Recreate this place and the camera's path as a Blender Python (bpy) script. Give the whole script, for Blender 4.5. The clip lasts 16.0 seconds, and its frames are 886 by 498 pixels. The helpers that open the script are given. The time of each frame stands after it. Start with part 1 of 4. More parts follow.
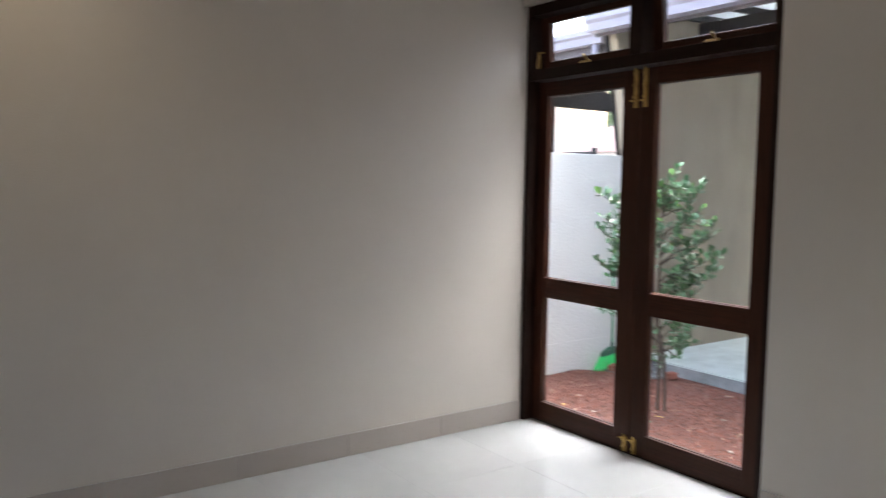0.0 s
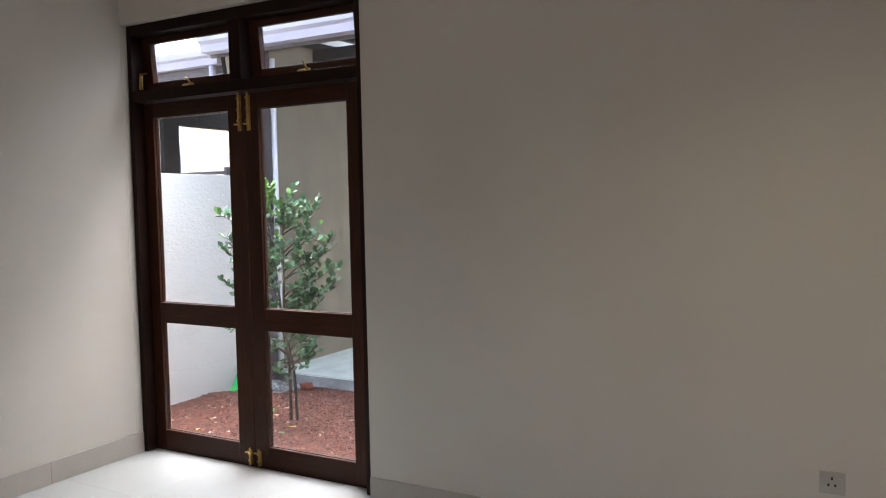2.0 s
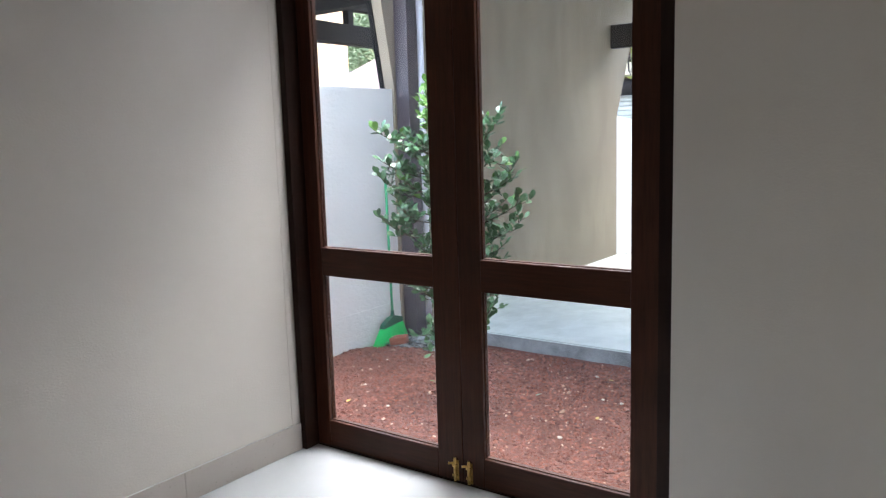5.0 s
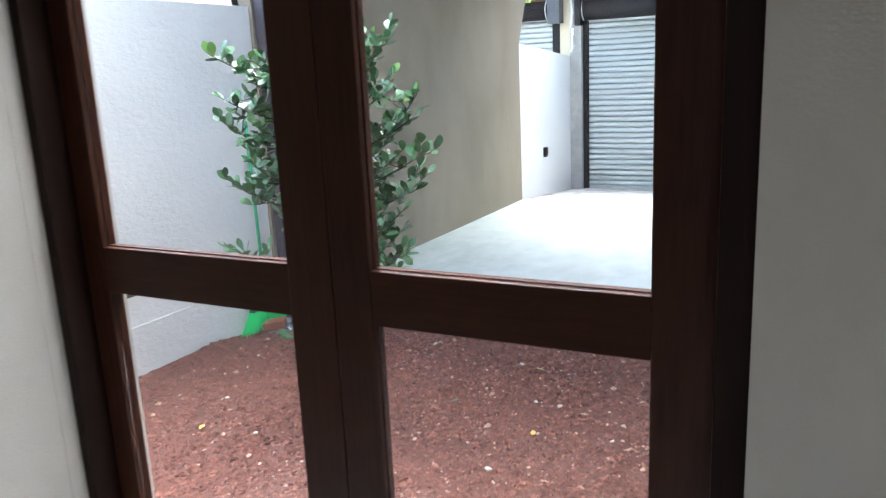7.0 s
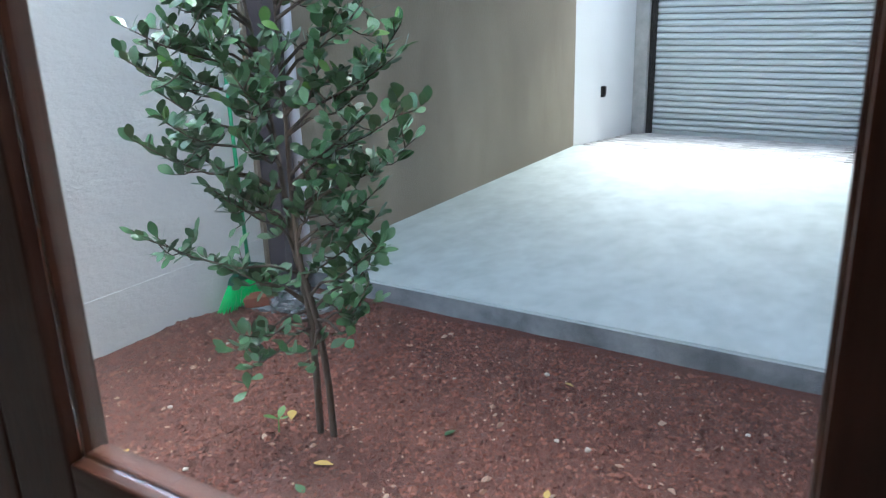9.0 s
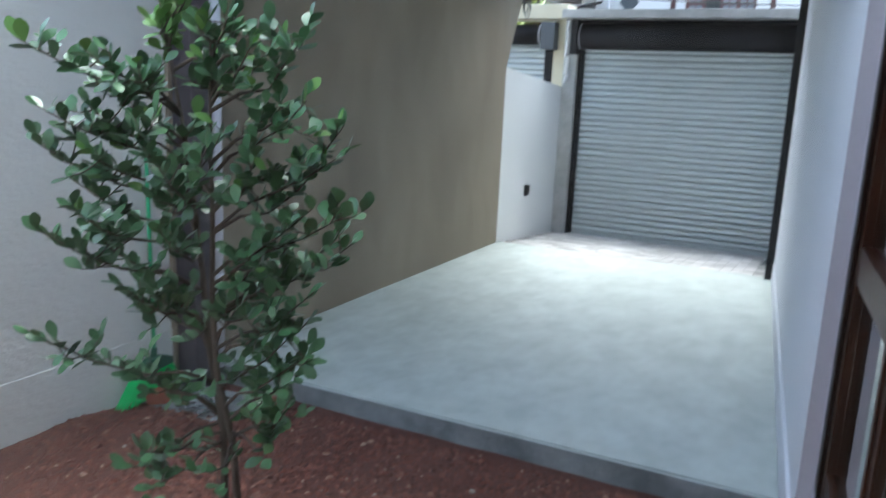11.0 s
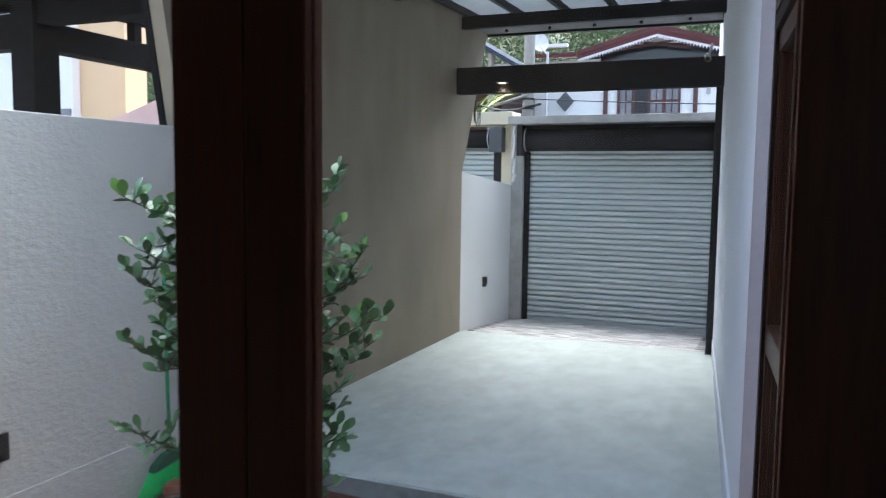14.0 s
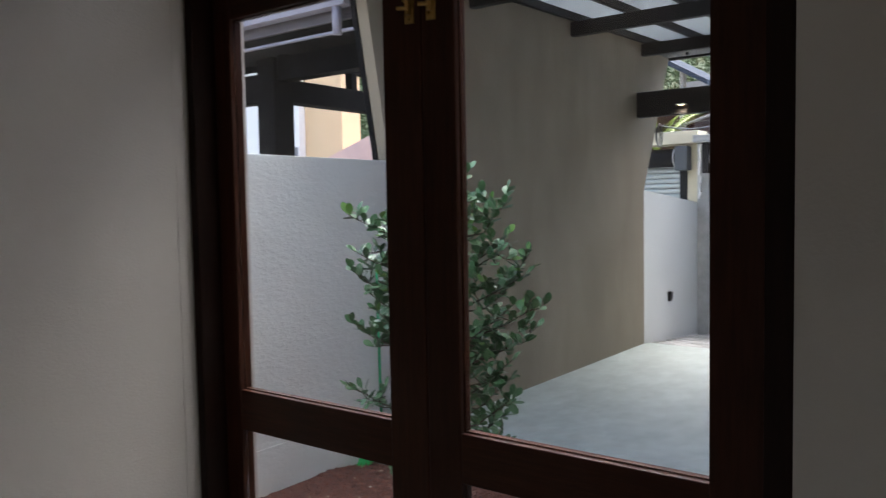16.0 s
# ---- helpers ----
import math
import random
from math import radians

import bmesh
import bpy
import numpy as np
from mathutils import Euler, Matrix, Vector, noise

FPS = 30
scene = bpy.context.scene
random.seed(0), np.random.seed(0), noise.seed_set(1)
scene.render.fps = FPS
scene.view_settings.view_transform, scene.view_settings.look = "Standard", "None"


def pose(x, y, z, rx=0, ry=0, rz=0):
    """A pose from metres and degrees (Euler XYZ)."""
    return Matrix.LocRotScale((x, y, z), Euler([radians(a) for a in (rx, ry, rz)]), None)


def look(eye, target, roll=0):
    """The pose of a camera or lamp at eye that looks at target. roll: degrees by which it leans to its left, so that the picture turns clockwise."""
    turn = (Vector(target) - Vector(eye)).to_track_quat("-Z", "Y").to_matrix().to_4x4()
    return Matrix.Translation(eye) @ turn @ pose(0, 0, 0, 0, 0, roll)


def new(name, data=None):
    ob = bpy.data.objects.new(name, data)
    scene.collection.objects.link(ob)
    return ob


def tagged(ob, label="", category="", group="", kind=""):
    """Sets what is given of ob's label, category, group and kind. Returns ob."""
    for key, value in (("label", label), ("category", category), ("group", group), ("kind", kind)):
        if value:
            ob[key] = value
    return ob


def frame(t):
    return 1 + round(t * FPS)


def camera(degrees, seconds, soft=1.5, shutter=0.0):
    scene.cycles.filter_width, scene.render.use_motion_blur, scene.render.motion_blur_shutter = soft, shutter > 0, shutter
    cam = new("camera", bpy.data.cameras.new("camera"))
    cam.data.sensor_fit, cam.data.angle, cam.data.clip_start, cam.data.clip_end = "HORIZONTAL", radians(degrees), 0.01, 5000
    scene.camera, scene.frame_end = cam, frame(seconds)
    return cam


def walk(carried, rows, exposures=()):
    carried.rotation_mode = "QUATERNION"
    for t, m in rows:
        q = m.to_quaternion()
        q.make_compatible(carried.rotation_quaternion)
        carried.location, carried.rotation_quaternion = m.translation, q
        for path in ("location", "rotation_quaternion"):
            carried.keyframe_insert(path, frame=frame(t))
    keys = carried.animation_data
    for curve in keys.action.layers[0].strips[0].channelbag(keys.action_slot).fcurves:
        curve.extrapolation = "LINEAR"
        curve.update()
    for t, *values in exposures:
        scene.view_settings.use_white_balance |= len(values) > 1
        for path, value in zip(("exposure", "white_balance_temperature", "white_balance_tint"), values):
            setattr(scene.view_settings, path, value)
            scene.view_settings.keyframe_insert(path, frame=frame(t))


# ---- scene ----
cam = camera(59.5, 16.0, soft=1.1, shutter=0.5)
PATH = [
    (0, (2.658, -3.2, 1.435), (1.036, -2.041, 1.27), 0.8),
    (0.5, (2.641, -3.254, 1.438), (1.22, -1.857, 1.259), 0.8),
    (1, (2.698, -3.243, 1.443), (1.483, -1.66, 1.317), 0.1),
    (1.5, (2.821, -3.196, 1.474), (1.784, -1.491, 1.344), -1.1),
    (2, (2.888, -3.187, 1.446), (1.927, -1.437, 1.325), -1.1),
    (2.5, (2.764, -3.202, 1.515), (1.692, -1.522, 1.35), -1.0),
    (3, (2.604, -3.037, 1.495), (1.328, -1.507, 1.319), -1.6),
    (5.5, (1.288, -2.172, 1.314), (0.258, -0.491, 0.979), -1.2),
    (6, (1.091, -1.951, 1.313), (0.247, -0.179, 0.931), -2.1),
    (6.5, (0.965, -1.615, 1.3), (0.076, 0.125, 0.874), -3.1),
    (7, (0.887, -1.301, 1.283), (-0.022, 0.423, 0.835), -2.7),
    (7.5, (0.792, -0.963, 1.273), (-0.121, 0.741, 0.761), -2.2),
    (8, (0.73, -0.667, 1.244), (-0.282, 0.944, 0.627), -2.4),
    (10.5, (0.503, -0.199, 1.298), (-0.467, 1.467, 0.762), 1.1),
    (11, (0.483, -0.219, 1.31), (-0.371, 1.544, 0.905), 2.6),
    (11.5, (0.457, -0.259, 1.412), (-0.288, 1.578, 1.149), 4.3),
    (12, (0.494, -0.277, 1.455), (-0.217, 1.586, 1.307), 2.3),
    (12.5, (0.517, -0.398, 1.468), (-0.201, 1.466, 1.365), 0.9),
    (13, (0.538, -0.509, 1.454), (-0.205, 1.342, 1.31), 0.5),
    (13.5, (0.542, -0.67, 1.466), (-0.185, 1.187, 1.307), 1.5),
    (14, (0.573, -0.865, 1.447), (-0.18, 0.98, 1.272), 0.7),
    (14.5, (0.711, -1.045, 1.39), (-0.196, 0.726, 1.189), -0.3),
    (15, (0.874, -1.163, 1.379), (-0.18, 0.522, 1.153), 0.5),
    (15.5, (0.989, -1.315, 1.4), (-0.115, 0.346, 1.246), -0.9),
    (16, (1.073, -1.446, 1.421), (-0.128, 0.149, 1.308), -1.0),
]
EXPOSURES = [(0.0, 3.6, 6150, 9), (3.0, 3.6, 6200, 9), (5.5, 3.5, 5850, 7), (7.0, 3.45, 5750, 5), (8.2, 3.2, 5500, 2), (10.3, 2.6, 5500, 2),
             (11.0, 2.4, 5600, 2), (12.5, 2.0, 5650, 2), (13.2, 2.15, 5700, 3), (14.0, 2.17, 5750, 5), (16.0, 2.1, 6100, 9)]
walk(cam, [(t, look(eye, target, roll)) for t, eye, target, roll in PATH], EXPOSURES)

# ---- light ----
world = bpy.data.worlds.new("overcast_sky")
scene.world = world
world.use_nodes = True
wn, wl = world.node_tree.nodes, world.node_tree.links
sky = wn.new("ShaderNodeTexSky")
sky.sky_type = "NISHITA"
sky.sun_disc = False
sky.sun_elevation, sky.sun_rotation = radians(64), radians(351)
sky.air_density, sky.dust_density, sky.ozone_density = 1.0, 4.0, 1.0
pale = wn.new("ShaderNodeHueSaturation")
pale.inputs["Saturation"].default_value = 0.65
wl.new(sky.outputs[0], pale.inputs["Color"])
wl.new(pale.outputs[0], wn["Background"].inputs[0])
wn["Background"].inputs[1].default_value = 0.15


def lamp(name, kind, power, colour, m, **more):
    data = bpy.data.lights.new(name, kind)
    data.energy, data.color = power, colour
    if kind == "AREA":
        data.shape = "RECTANGLE"
        data.size, data.size_y = more["size"]
    elif kind == "SUN":
        data.angle = radians(more["angle"])
    else:
        data.shadow_soft_size = more.get("radius", 0.04)
        if kind == "SPOT":
            data.spot_size, data.spot_blend = radians(more["cone"]), 0.9
    ob = new(name, data)
    ob.matrix_world = m
    return ob


lamp("sun", "SUN", 1.35, (1.0, 0.96, 0.9), look((0, 0, 0), (0.07, -0.43, -0.88)), angle=60)
# added fill lamp for the room, before an unseen opening in the south wall
lamp("south_fill_light", "AREA", 0.8, (1.0, 0.95, 0.88), look((2.4, -6.35, 1.6), (2.4, 0, 1.5)), size=(2.0, 1.4))


# ---- materials ----
def material(name, colour, rough=0.6, metal=0.0, other=None, scale=6.0, amount=0.5, bump=0.0, bump_scale=60.0,
             stretch=(1, 1, 1), spread=0.0, coat=0.0, specular=0.5, bump_far=0.01):
    """Two-scale noise between two colours, with fine relief; spread: how far pieces differ from one another."""
    mat = bpy.data.materials.new(name)
    mat.use_nodes = True
    n, l = mat.node_tree.nodes, mat.node_tree.links
    b = n["Principled BSDF"]
    b.inputs["Roughness"].default_value, b.inputs["Metallic"].default_value = rough, metal
    b.inputs["Specular IOR Level"].default_value = specular
    b.inputs["Coat Weight"].default_value = coat
    co = n.new("ShaderNodeTexCoord")
    mp = n.new("ShaderNodeMapping")
    mp.inputs["Scale"].default_value = stretch
    l.new(co.outputs["Object"], mp.inputs["Vector"])
    big = n.new("ShaderNodeTexNoise")
    big.inputs["Scale"].default_value, big.inputs["Detail"].default_value = scale, 8
    big.inputs["Roughness"].default_value = 0.65
    l.new(mp.outputs[0], big.inputs["Vector"])
    ramp = n.new("ShaderNodeValToRGB")
    ramp.color_ramp.elements[0].position, ramp.color_ramp.elements[1].position = 0.35, 0.68
    other = other or tuple(c * (1 - amount * 0.35) for c in colour)
    ramp.color_ramp.elements[0].color, ramp.color_ramp.elements[1].color = (*other, 1), (*colour, 1)
    l.new(big.outputs["Fac"], ramp.inputs[0])
    out = ramp.outputs[0]
    if spread:
        info = n.new("ShaderNodeObjectInfo")
        hue = n.new("ShaderNodeHueSaturation")
        rng = n.new("ShaderNodeMapRange")
        rng.inputs["To Min"].default_value, rng.inputs["To Max"].default_value = 1 - spread, 1 + spread
        l.new(info.outputs["Random"], rng.inputs["Value"])
        l.new(rng.outputs[0], hue.inputs["Value"])
        l.new(out, hue.inputs["Color"])
        out = hue.outputs[0]
    l.new(out, b.inputs["Base Color"])
    fine = n.new("ShaderNodeTexNoise")
    fine.inputs["Scale"].default_value, fine.inputs["Detail"].default_value = bump_scale, 6
    l.new(mp.outputs[0], fine.inputs["Vector"])
    rr = n.new("ShaderNodeMapRange")
    rr.inputs["To Min"].default_value, rr.inputs["To Max"].default_value = max(0.02, rough - 0.1), min(1, rough + 0.12)
    l.new(fine.outputs["Fac"], rr.inputs["Value"])
    l.new(rr.outputs[0], b.inputs["Roughness"])
    if bump:
        bp = n.new("ShaderNodeBump")
        bp.inputs["Strength"].default_value, bp.inputs["Distance"].default_value = bump, bump_far
        l.new(fine.outputs["Fac"], bp.inputs["Height"])
        l.new(bp.outputs[0], b.inputs["Normal"])
    return mat


def glowing(name, colour, strength):
    mat = bpy.data.materials.new(name)
    mat.use_nodes = True
    b = mat.node_tree.nodes["Principled BSDF"]
    b.inputs["Base Color"].default_value = (*colour, 1)
    b.inputs["Emission Color"].default_value = (*colour, 1)
    b.inputs["Emission Strength"].default_value = strength
    return mat


def clear(name, tint=(1, 1, 1), rough=0.0):
    mat = bpy.data.materials.new(name)
    mat.use_nodes = True
    b = mat.node_tree.nodes["Principled BSDF"]
    b.inputs["Base Color"].default_value = (*tint, 1)
    b.inputs["Transmission Weight"].default_value = 1
    b.inputs["Roughness"].default_value, b.inputs["IOR"].default_value = rough, 1.45
    return mat


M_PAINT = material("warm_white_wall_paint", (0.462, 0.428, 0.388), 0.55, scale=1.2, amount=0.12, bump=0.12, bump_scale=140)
M_CEIL = material("ceiling_paint", (0.78, 0.75, 0.7), 0.7, scale=1, amount=0.1)
M_WOOD = material("red_brown_varnished_wood", (0.043, 0.0125, 0.0055), 0.4, other=(0.021, 0.0064, 0.003), scale=7, stretch=(9, 9, 0.7), bump=0.08, bump_scale=40, specular=0.16, spread=0.12)
M_WOODR = material("red_brown_varnished_rail", (0.043, 0.0125, 0.0055), 0.4, other=(0.021, 0.0064, 0.003), scale=7, stretch=(0.7, 9, 9), bump=0.08, bump_scale=40, specular=0.16, spread=0.12)
M_FRAME = material("dark_stained_frame_wood", (0.016, 0.0062, 0.0038), 0.45, other=(0.010, 0.004, 0.0025), scale=7, stretch=(9, 9, 0.7), bump=0.08, bump_scale=40, specular=0.12)
M_BRASS = material("worn_brass", (0.62, 0.42, 0.14), 0.3, metal=1, other=(0.35, 0.22, 0.08), scale=40)
M_TILE = material("polished_white_floor_tile", (0.37, 0.375, 0.385), 0.12, scale=2.5, amount=0.2, spread=0.02, specular=0.35)
M_GROUT = material("pale_grout", (0.34, 0.345, 0.35), 0.3)
M_SKIRT = material("taupe_skirting_tile", (0.335, 0.30, 0.272), 0.3, scale=1.5, amount=0.12, spread=0.03)
M_GLASS = clear("window_glass")
M_PLASTER = material("grey_white_rough_plaster", (0.70, 0.70, 0.65), 0.85, scale=1.6, amount=0.25, bump=0.5, bump_scale=24, stretch=(1, 1, 1.7), bump_far=0.012)
M_SMOOTH = material("pale_smooth_plaster", (0.74, 0.75, 0.735), 0.8, scale=1.4, amount=0.18, bump=0.3, bump_scale=45)
M_BEIGE = material("beige_cement_render", (0.30, 0.252, 0.185), 0.8, other=(0.215, 0.18, 0.13), scale=1.6, stretch=(1, 1, 0.45), bump=0.25, bump_scale=70)
M_HOUSE = material("pale_exterior_paint", (0.76, 0.77, 0.82), 0.75, scale=1.5, amount=0.15, bump=0.35, bump_scale=40)
M_PLINTH = material("mauve_grey_plaster", (0.50, 0.47, 0.50), 0.8, scale=2, amount=0.2, bump=0.6, bump_scale=30)
M_CONC = material("trowelled_concrete", (0.53, 0.58, 0.55), 0.55, other=(0.40, 0.445, 0.42), scale=4.6, stretch=(1.2, 0.8, 1), bump=0.2, bump_scale=30)
M_EDGE = material("rough_concrete_edge", (0.33, 0.34, 0.34), 0.9, other=(0.13, 0.14, 0.14), scale=3.2, bump=0.8, bump_scale=30)
M_SOIL = material("red_brown_crushed_stone_bed", (0.15, 0.055, 0.038), 0.95, other=(0.08, 0.027, 0.019), scale=40, bump=1.0, bump_scale=120)
M_STEEL = material("dark_painted_steel", (0.013, 0.012, 0.013), 0.55, other=(0.02, 0.018, 0.019), scale=8, bump=0.1, specular=0.3)
M_POST = material("brown_purple_painted_steel", (0.042, 0.033, 0.039), 0.5, other=(0.066, 0.054, 0.062), scale=5, bump=0.15)
M_PVC = material("white_pvc", (0.72, 0.73, 0.78), 0.35, scale=3, amount=0.15)
M_GUTTER = material("mauve_grey_gutter", (0.27, 0.26, 0.32), 0.45, scale=4, amount=0.3)
M_SLAT = material("grey_steel_shutter_slat", (0.64, 0.685, 0.68), 0.42, metal=0.1, other=(0.57, 0.61, 0.605), scale=3, spread=0.03, stretch=(0.4, 1, 4))
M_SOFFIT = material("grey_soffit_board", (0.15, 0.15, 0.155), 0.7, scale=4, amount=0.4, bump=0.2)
M_CAP = material("weathered_concrete_cap", (0.55, 0.55, 0.53), 0.8, other=(0.38, 0.38, 0.36), scale=4, bump=0.3)
M_CREAM = material("cream_painted_concrete", (0.74, 0.68, 0.50), 0.75, scale=4, amount=0.3, bump=0.2)
M_WHITE = material("white_house_paint", (0.86, 0.86, 0.86), 0.7, scale=1, amount=0.15)
M_MAROON = material("maroon_roof_paint", (0.115, 0.018, 0.020), 0.6, scale=3, amount=0.5, bump=0.3)
M_REDW = material("red_brown_house_trim", (0.095, 0.030, 0.026), 0.5, scale=6)
M_DARK = material("dark_interior_glass", (0.03, 0.03, 0.035), 0.15)
M_PANE = material("curtained_window_glass", (0.22, 0.22, 0.24), 0.2, scale=2, amount=0.8)
M_GREY = material("grey_inlay_and_groove_shade", (0.10, 0.11, 0.12), 0.6, scale=20)
M_YELLOW = material("apricot_house_paint", (0.74, 0.54, 0.33), 0.75, scale=1, amount=0.2)
M_PINK = material("faded_red_roof_sheet", (0.70, 0.47, 0.42), 0.6, scale=2, amount=0.4)
M_BARK = material("grey_brown_bark", (0.105, 0.075, 0.052), 0.85, other=(0.045, 0.031, 0.022), scale=20, stretch=(1, 1, 0.3), bump=0.6, bump_scale=50)
M_LEAF = material("glossy_green_leaf", (0.066, 0.152, 0.057), 0.32, other=(0.034, 0.088, 0.034), scale=9, spread=0.35, specular=0.5)
M_LEAFY = material("young_light_green_leaf", (0.12, 0.25, 0.05), 0.5, scale=9, spread=0.25, specular=0.35)
M_FAR = material("far_foliage", (0.11, 0.16, 0.06), 0.7, other=(0.04, 0.07, 0.025), scale=0.9)
M_FARY = material("dry_far_foliage", (0.20, 0.19, 0.07), 0.7, other=(0.09, 0.10, 0.04), scale=1.5)
M_PALM = material("yellow_green_palm", (0.24, 0.30, 0.045), 0.6, scale=4)
M_GREENB = material("bright_green_bristles", (0.03, 0.72, 0.16), 0.5, scale=60, stretch=(1, 1, 0.1), bump=0.5, bump_scale=120)
M_GREEND = material("dark_green_plastic", (0.012, 0.10, 0.05), 0.4)
M_GREENH = material("green_broom_handle", (0.04, 0.36, 0.14), 0.4)
M_BRICK = material("red_brick", (0.26, 0.085, 0.05), 0.9, scale=30, bump=0.6, spread=0.2)
M_PAVER = material("grey_pink_brick_paver", (0.60, 0.58, 0.565), 0.85, other=(0.43, 0.42, 0.405), scale=12, bump=0.4, spread=0.28)
M_RAKE = material("black_timber", (0.006, 0.006, 0.007), 0.8, scale=5, bump=0.2, stretch=(4, 4, 1), specular=0.08)
M_SWITCH = material("dull_white_switch_plastic", (0.37, 0.34, 0.315), 0.4)
M_BLACK = material("black_plastic", (0.012, 0.012, 0.013), 0.4)
M_WPLAST = material("white_plastic", (0.75, 0.74, 0.72), 0.35)
M_BAG = clear("crumpled_clear_plastic", (0.9, 0.92, 0.93), 0.25)
M_GROUND = material("grey_brown_ground", (0.22, 0.2, 0.17), 0.95, scale=0.5, bump=0.5)
M_ROAD = material("asphalt", (0.055, 0.055, 0.055), 0.9, scale=3, bump=0.6)
M_POLE = material("weathered_concrete_pole", (0.30, 0.285, 0.26), 0.85, scale=6, bump=0.3)
M_DISH = material("grey_white_dish", (0.68, 0.68, 0.70), 0.5)
M_LED = glowing("warm_led_lens", (1.0, 0.78, 0.5), 9.0)
M_LEDW = glowing("weak_warm_led_lens", (1.0, 0.72, 0.42), 2.2)
M_DRY = material("yellow_fallen_leaf", (0.50, 0.34, 0.08), 0.7, scale=30, spread=0.3)
M_PEBBLE = material("pale_pebble", (0.55, 0.5, 0.42), 0.8, scale=30, spread=0.3)
M_BLUEROOF = material("blue_grey_roof_sheet", (0.05, 0.062, 0.085), 0.8, scale=3, specular=0.1)


def stones_material():
    mat = material("red_brown_crushed_stone", (0.24, 0.085, 0.052), 0.92, scale=50, bump=0.5)
    n, l = mat.node_tree.nodes, mat.node_tree.links
    geo = n.new("ShaderNodeNewGeometry")
    ramp = n.new("ShaderNodeValToRGB")
    steps = ((0.0, (0.065, 0.022, 0.016)), (0.30, (0.125, 0.042, 0.028)), (0.70, (0.20, 0.072, 0.047)), (0.965, (0.25, 0.108, 0.070)), (1.0, (0.46, 0.34, 0.25)))
    for k, (p, c) in enumerate(steps):
        e = ramp.color_ramp.elements[k] if k < 2 else ramp.color_ramp.elements.new(p)
        e.position, e.color = p, (*c, 1)
    l.new(geo.outputs["Random Per Island"], ramp.inputs[0])
    l.new(ramp.outputs[0], n["Principled BSDF"].inputs["Base Color"])
    return mat


M_STONES = stones_material()


def translucent_sheet():
    mat = material("translucent_pale_roof_sheet", (0.70, 0.72, 0.72), 0.5, scale=2, amount=0.25)
    n, l = mat.node_tree.nodes, mat.node_tree.links
    mix, tl = n.new("ShaderNodeMixShader"), n.new("ShaderNodeBsdfTranslucent")
    tl.inputs["Color"].default_value = (0.80, 0.84, 0.86, 1)
    mix.inputs[0].default_value = 0.22
    l.new(n["Principled BSDF"].outputs[0], mix.inputs[1])
    l.new(tl.outputs[0], mix.inputs[2])
    l.new(mix.outputs[0], n["Material Output"].inputs["Surface"])
    return mat


M_SHEET = translucent_sheet()


# ---- building helpers ----
def finish(ob, mat, smooth=False):
    if mat:
        ob.data.materials.append(mat)
    if smooth:
        ob.data.polygons.foreach_set("use_smooth", [True] * len(ob.data.polygons))
    return ob


def offset(parent):
    at = Vector((0, 0, 0))
    while parent:
        at += parent.location
        parent = parent.parent
    return at


def part(name, bm, mat, parent, label="", smooth=False):
    """Links a bmesh, given in the world's places, as one mesh under a thing or a part."""
    if parent:
        bmesh.ops.translate(bm, verts=bm.verts, vec=-offset(parent))
    me = bpy.data.meshes.new(name)
    bm.to_mesh(me)
    bm.free()
    ob = finish(new(name, me), mat, smooth)
    ob.parent = parent
    return tagged(ob, label)


def thing(name, at, label, category, group="", kind=""):
    ob = new(name)
    ob.empty_display_size = 0.1
    ob.location = at
    return tagged(ob, label, category, group, kind)


def solid(name, bm, mat, label="", category="", kind="structure", smooth=False, group=""):
    ob = part(name, bm, mat, None, label, smooth)
    return tagged(ob, label, category, group, kind)


def box(x0, x1, y0, y1, z0, z1, bevel=0.0, bm=None):
    own = bm or bmesh.new()
    made = bmesh.ops.create_cube(own, size=1)["verts"]
    for v in made:
        v.co = Vector(((x0, x1)[v.co.x > 0], (y0, y1)[v.co.y > 0], (z0, z1)[v.co.z > 0]))
    if bevel:
        edges = {e for v in made for e in v.link_edges}
        bmesh.ops.bevel(own, geom=list(edges), offset=bevel, segments=2, affect="EDGES", profile=0.6)
    return own


def prism(points, axis, a, b):
    """A polygon swept along an axis from a to b; points in the other two axes, in order."""
    bm = bmesh.new()

    def at(p, c):
        return {"x": (c, p[0], p[1]), "y": (p[0], c, p[1]), "z": (p[0], p[1], c)}[axis]
    lo, hi = [bm.verts.new(at(p, a)) for p in points], [bm.verts.new(at(p, b)) for p in points]
    bm.faces.new(lo), bm.faces.new(hi)
    for k in range(len(points)):
        j = (k + 1) % len(points)
        bm.faces.new((lo[k], lo[j], hi[j], hi[k]))
    bmesh.ops.recalc_face_normals(bm, faces=bm.faces)
    return bm


def rod(a, b, r, r2=None, sides=10, bm=None):
    own = bm or bmesh.new()
    a, b = Vector(a), Vector(b)
    m = Matrix.Translation((a + b) / 2) @ (b - a).to_track_quat("Z", "Y").to_matrix().to_4x4()
    bmesh.ops.create_cone(own, cap_ends=True, segments=sides, radius1=r, radius2=r if r2 is None else r2, depth=(b - a).length, matrix=m)
    return own


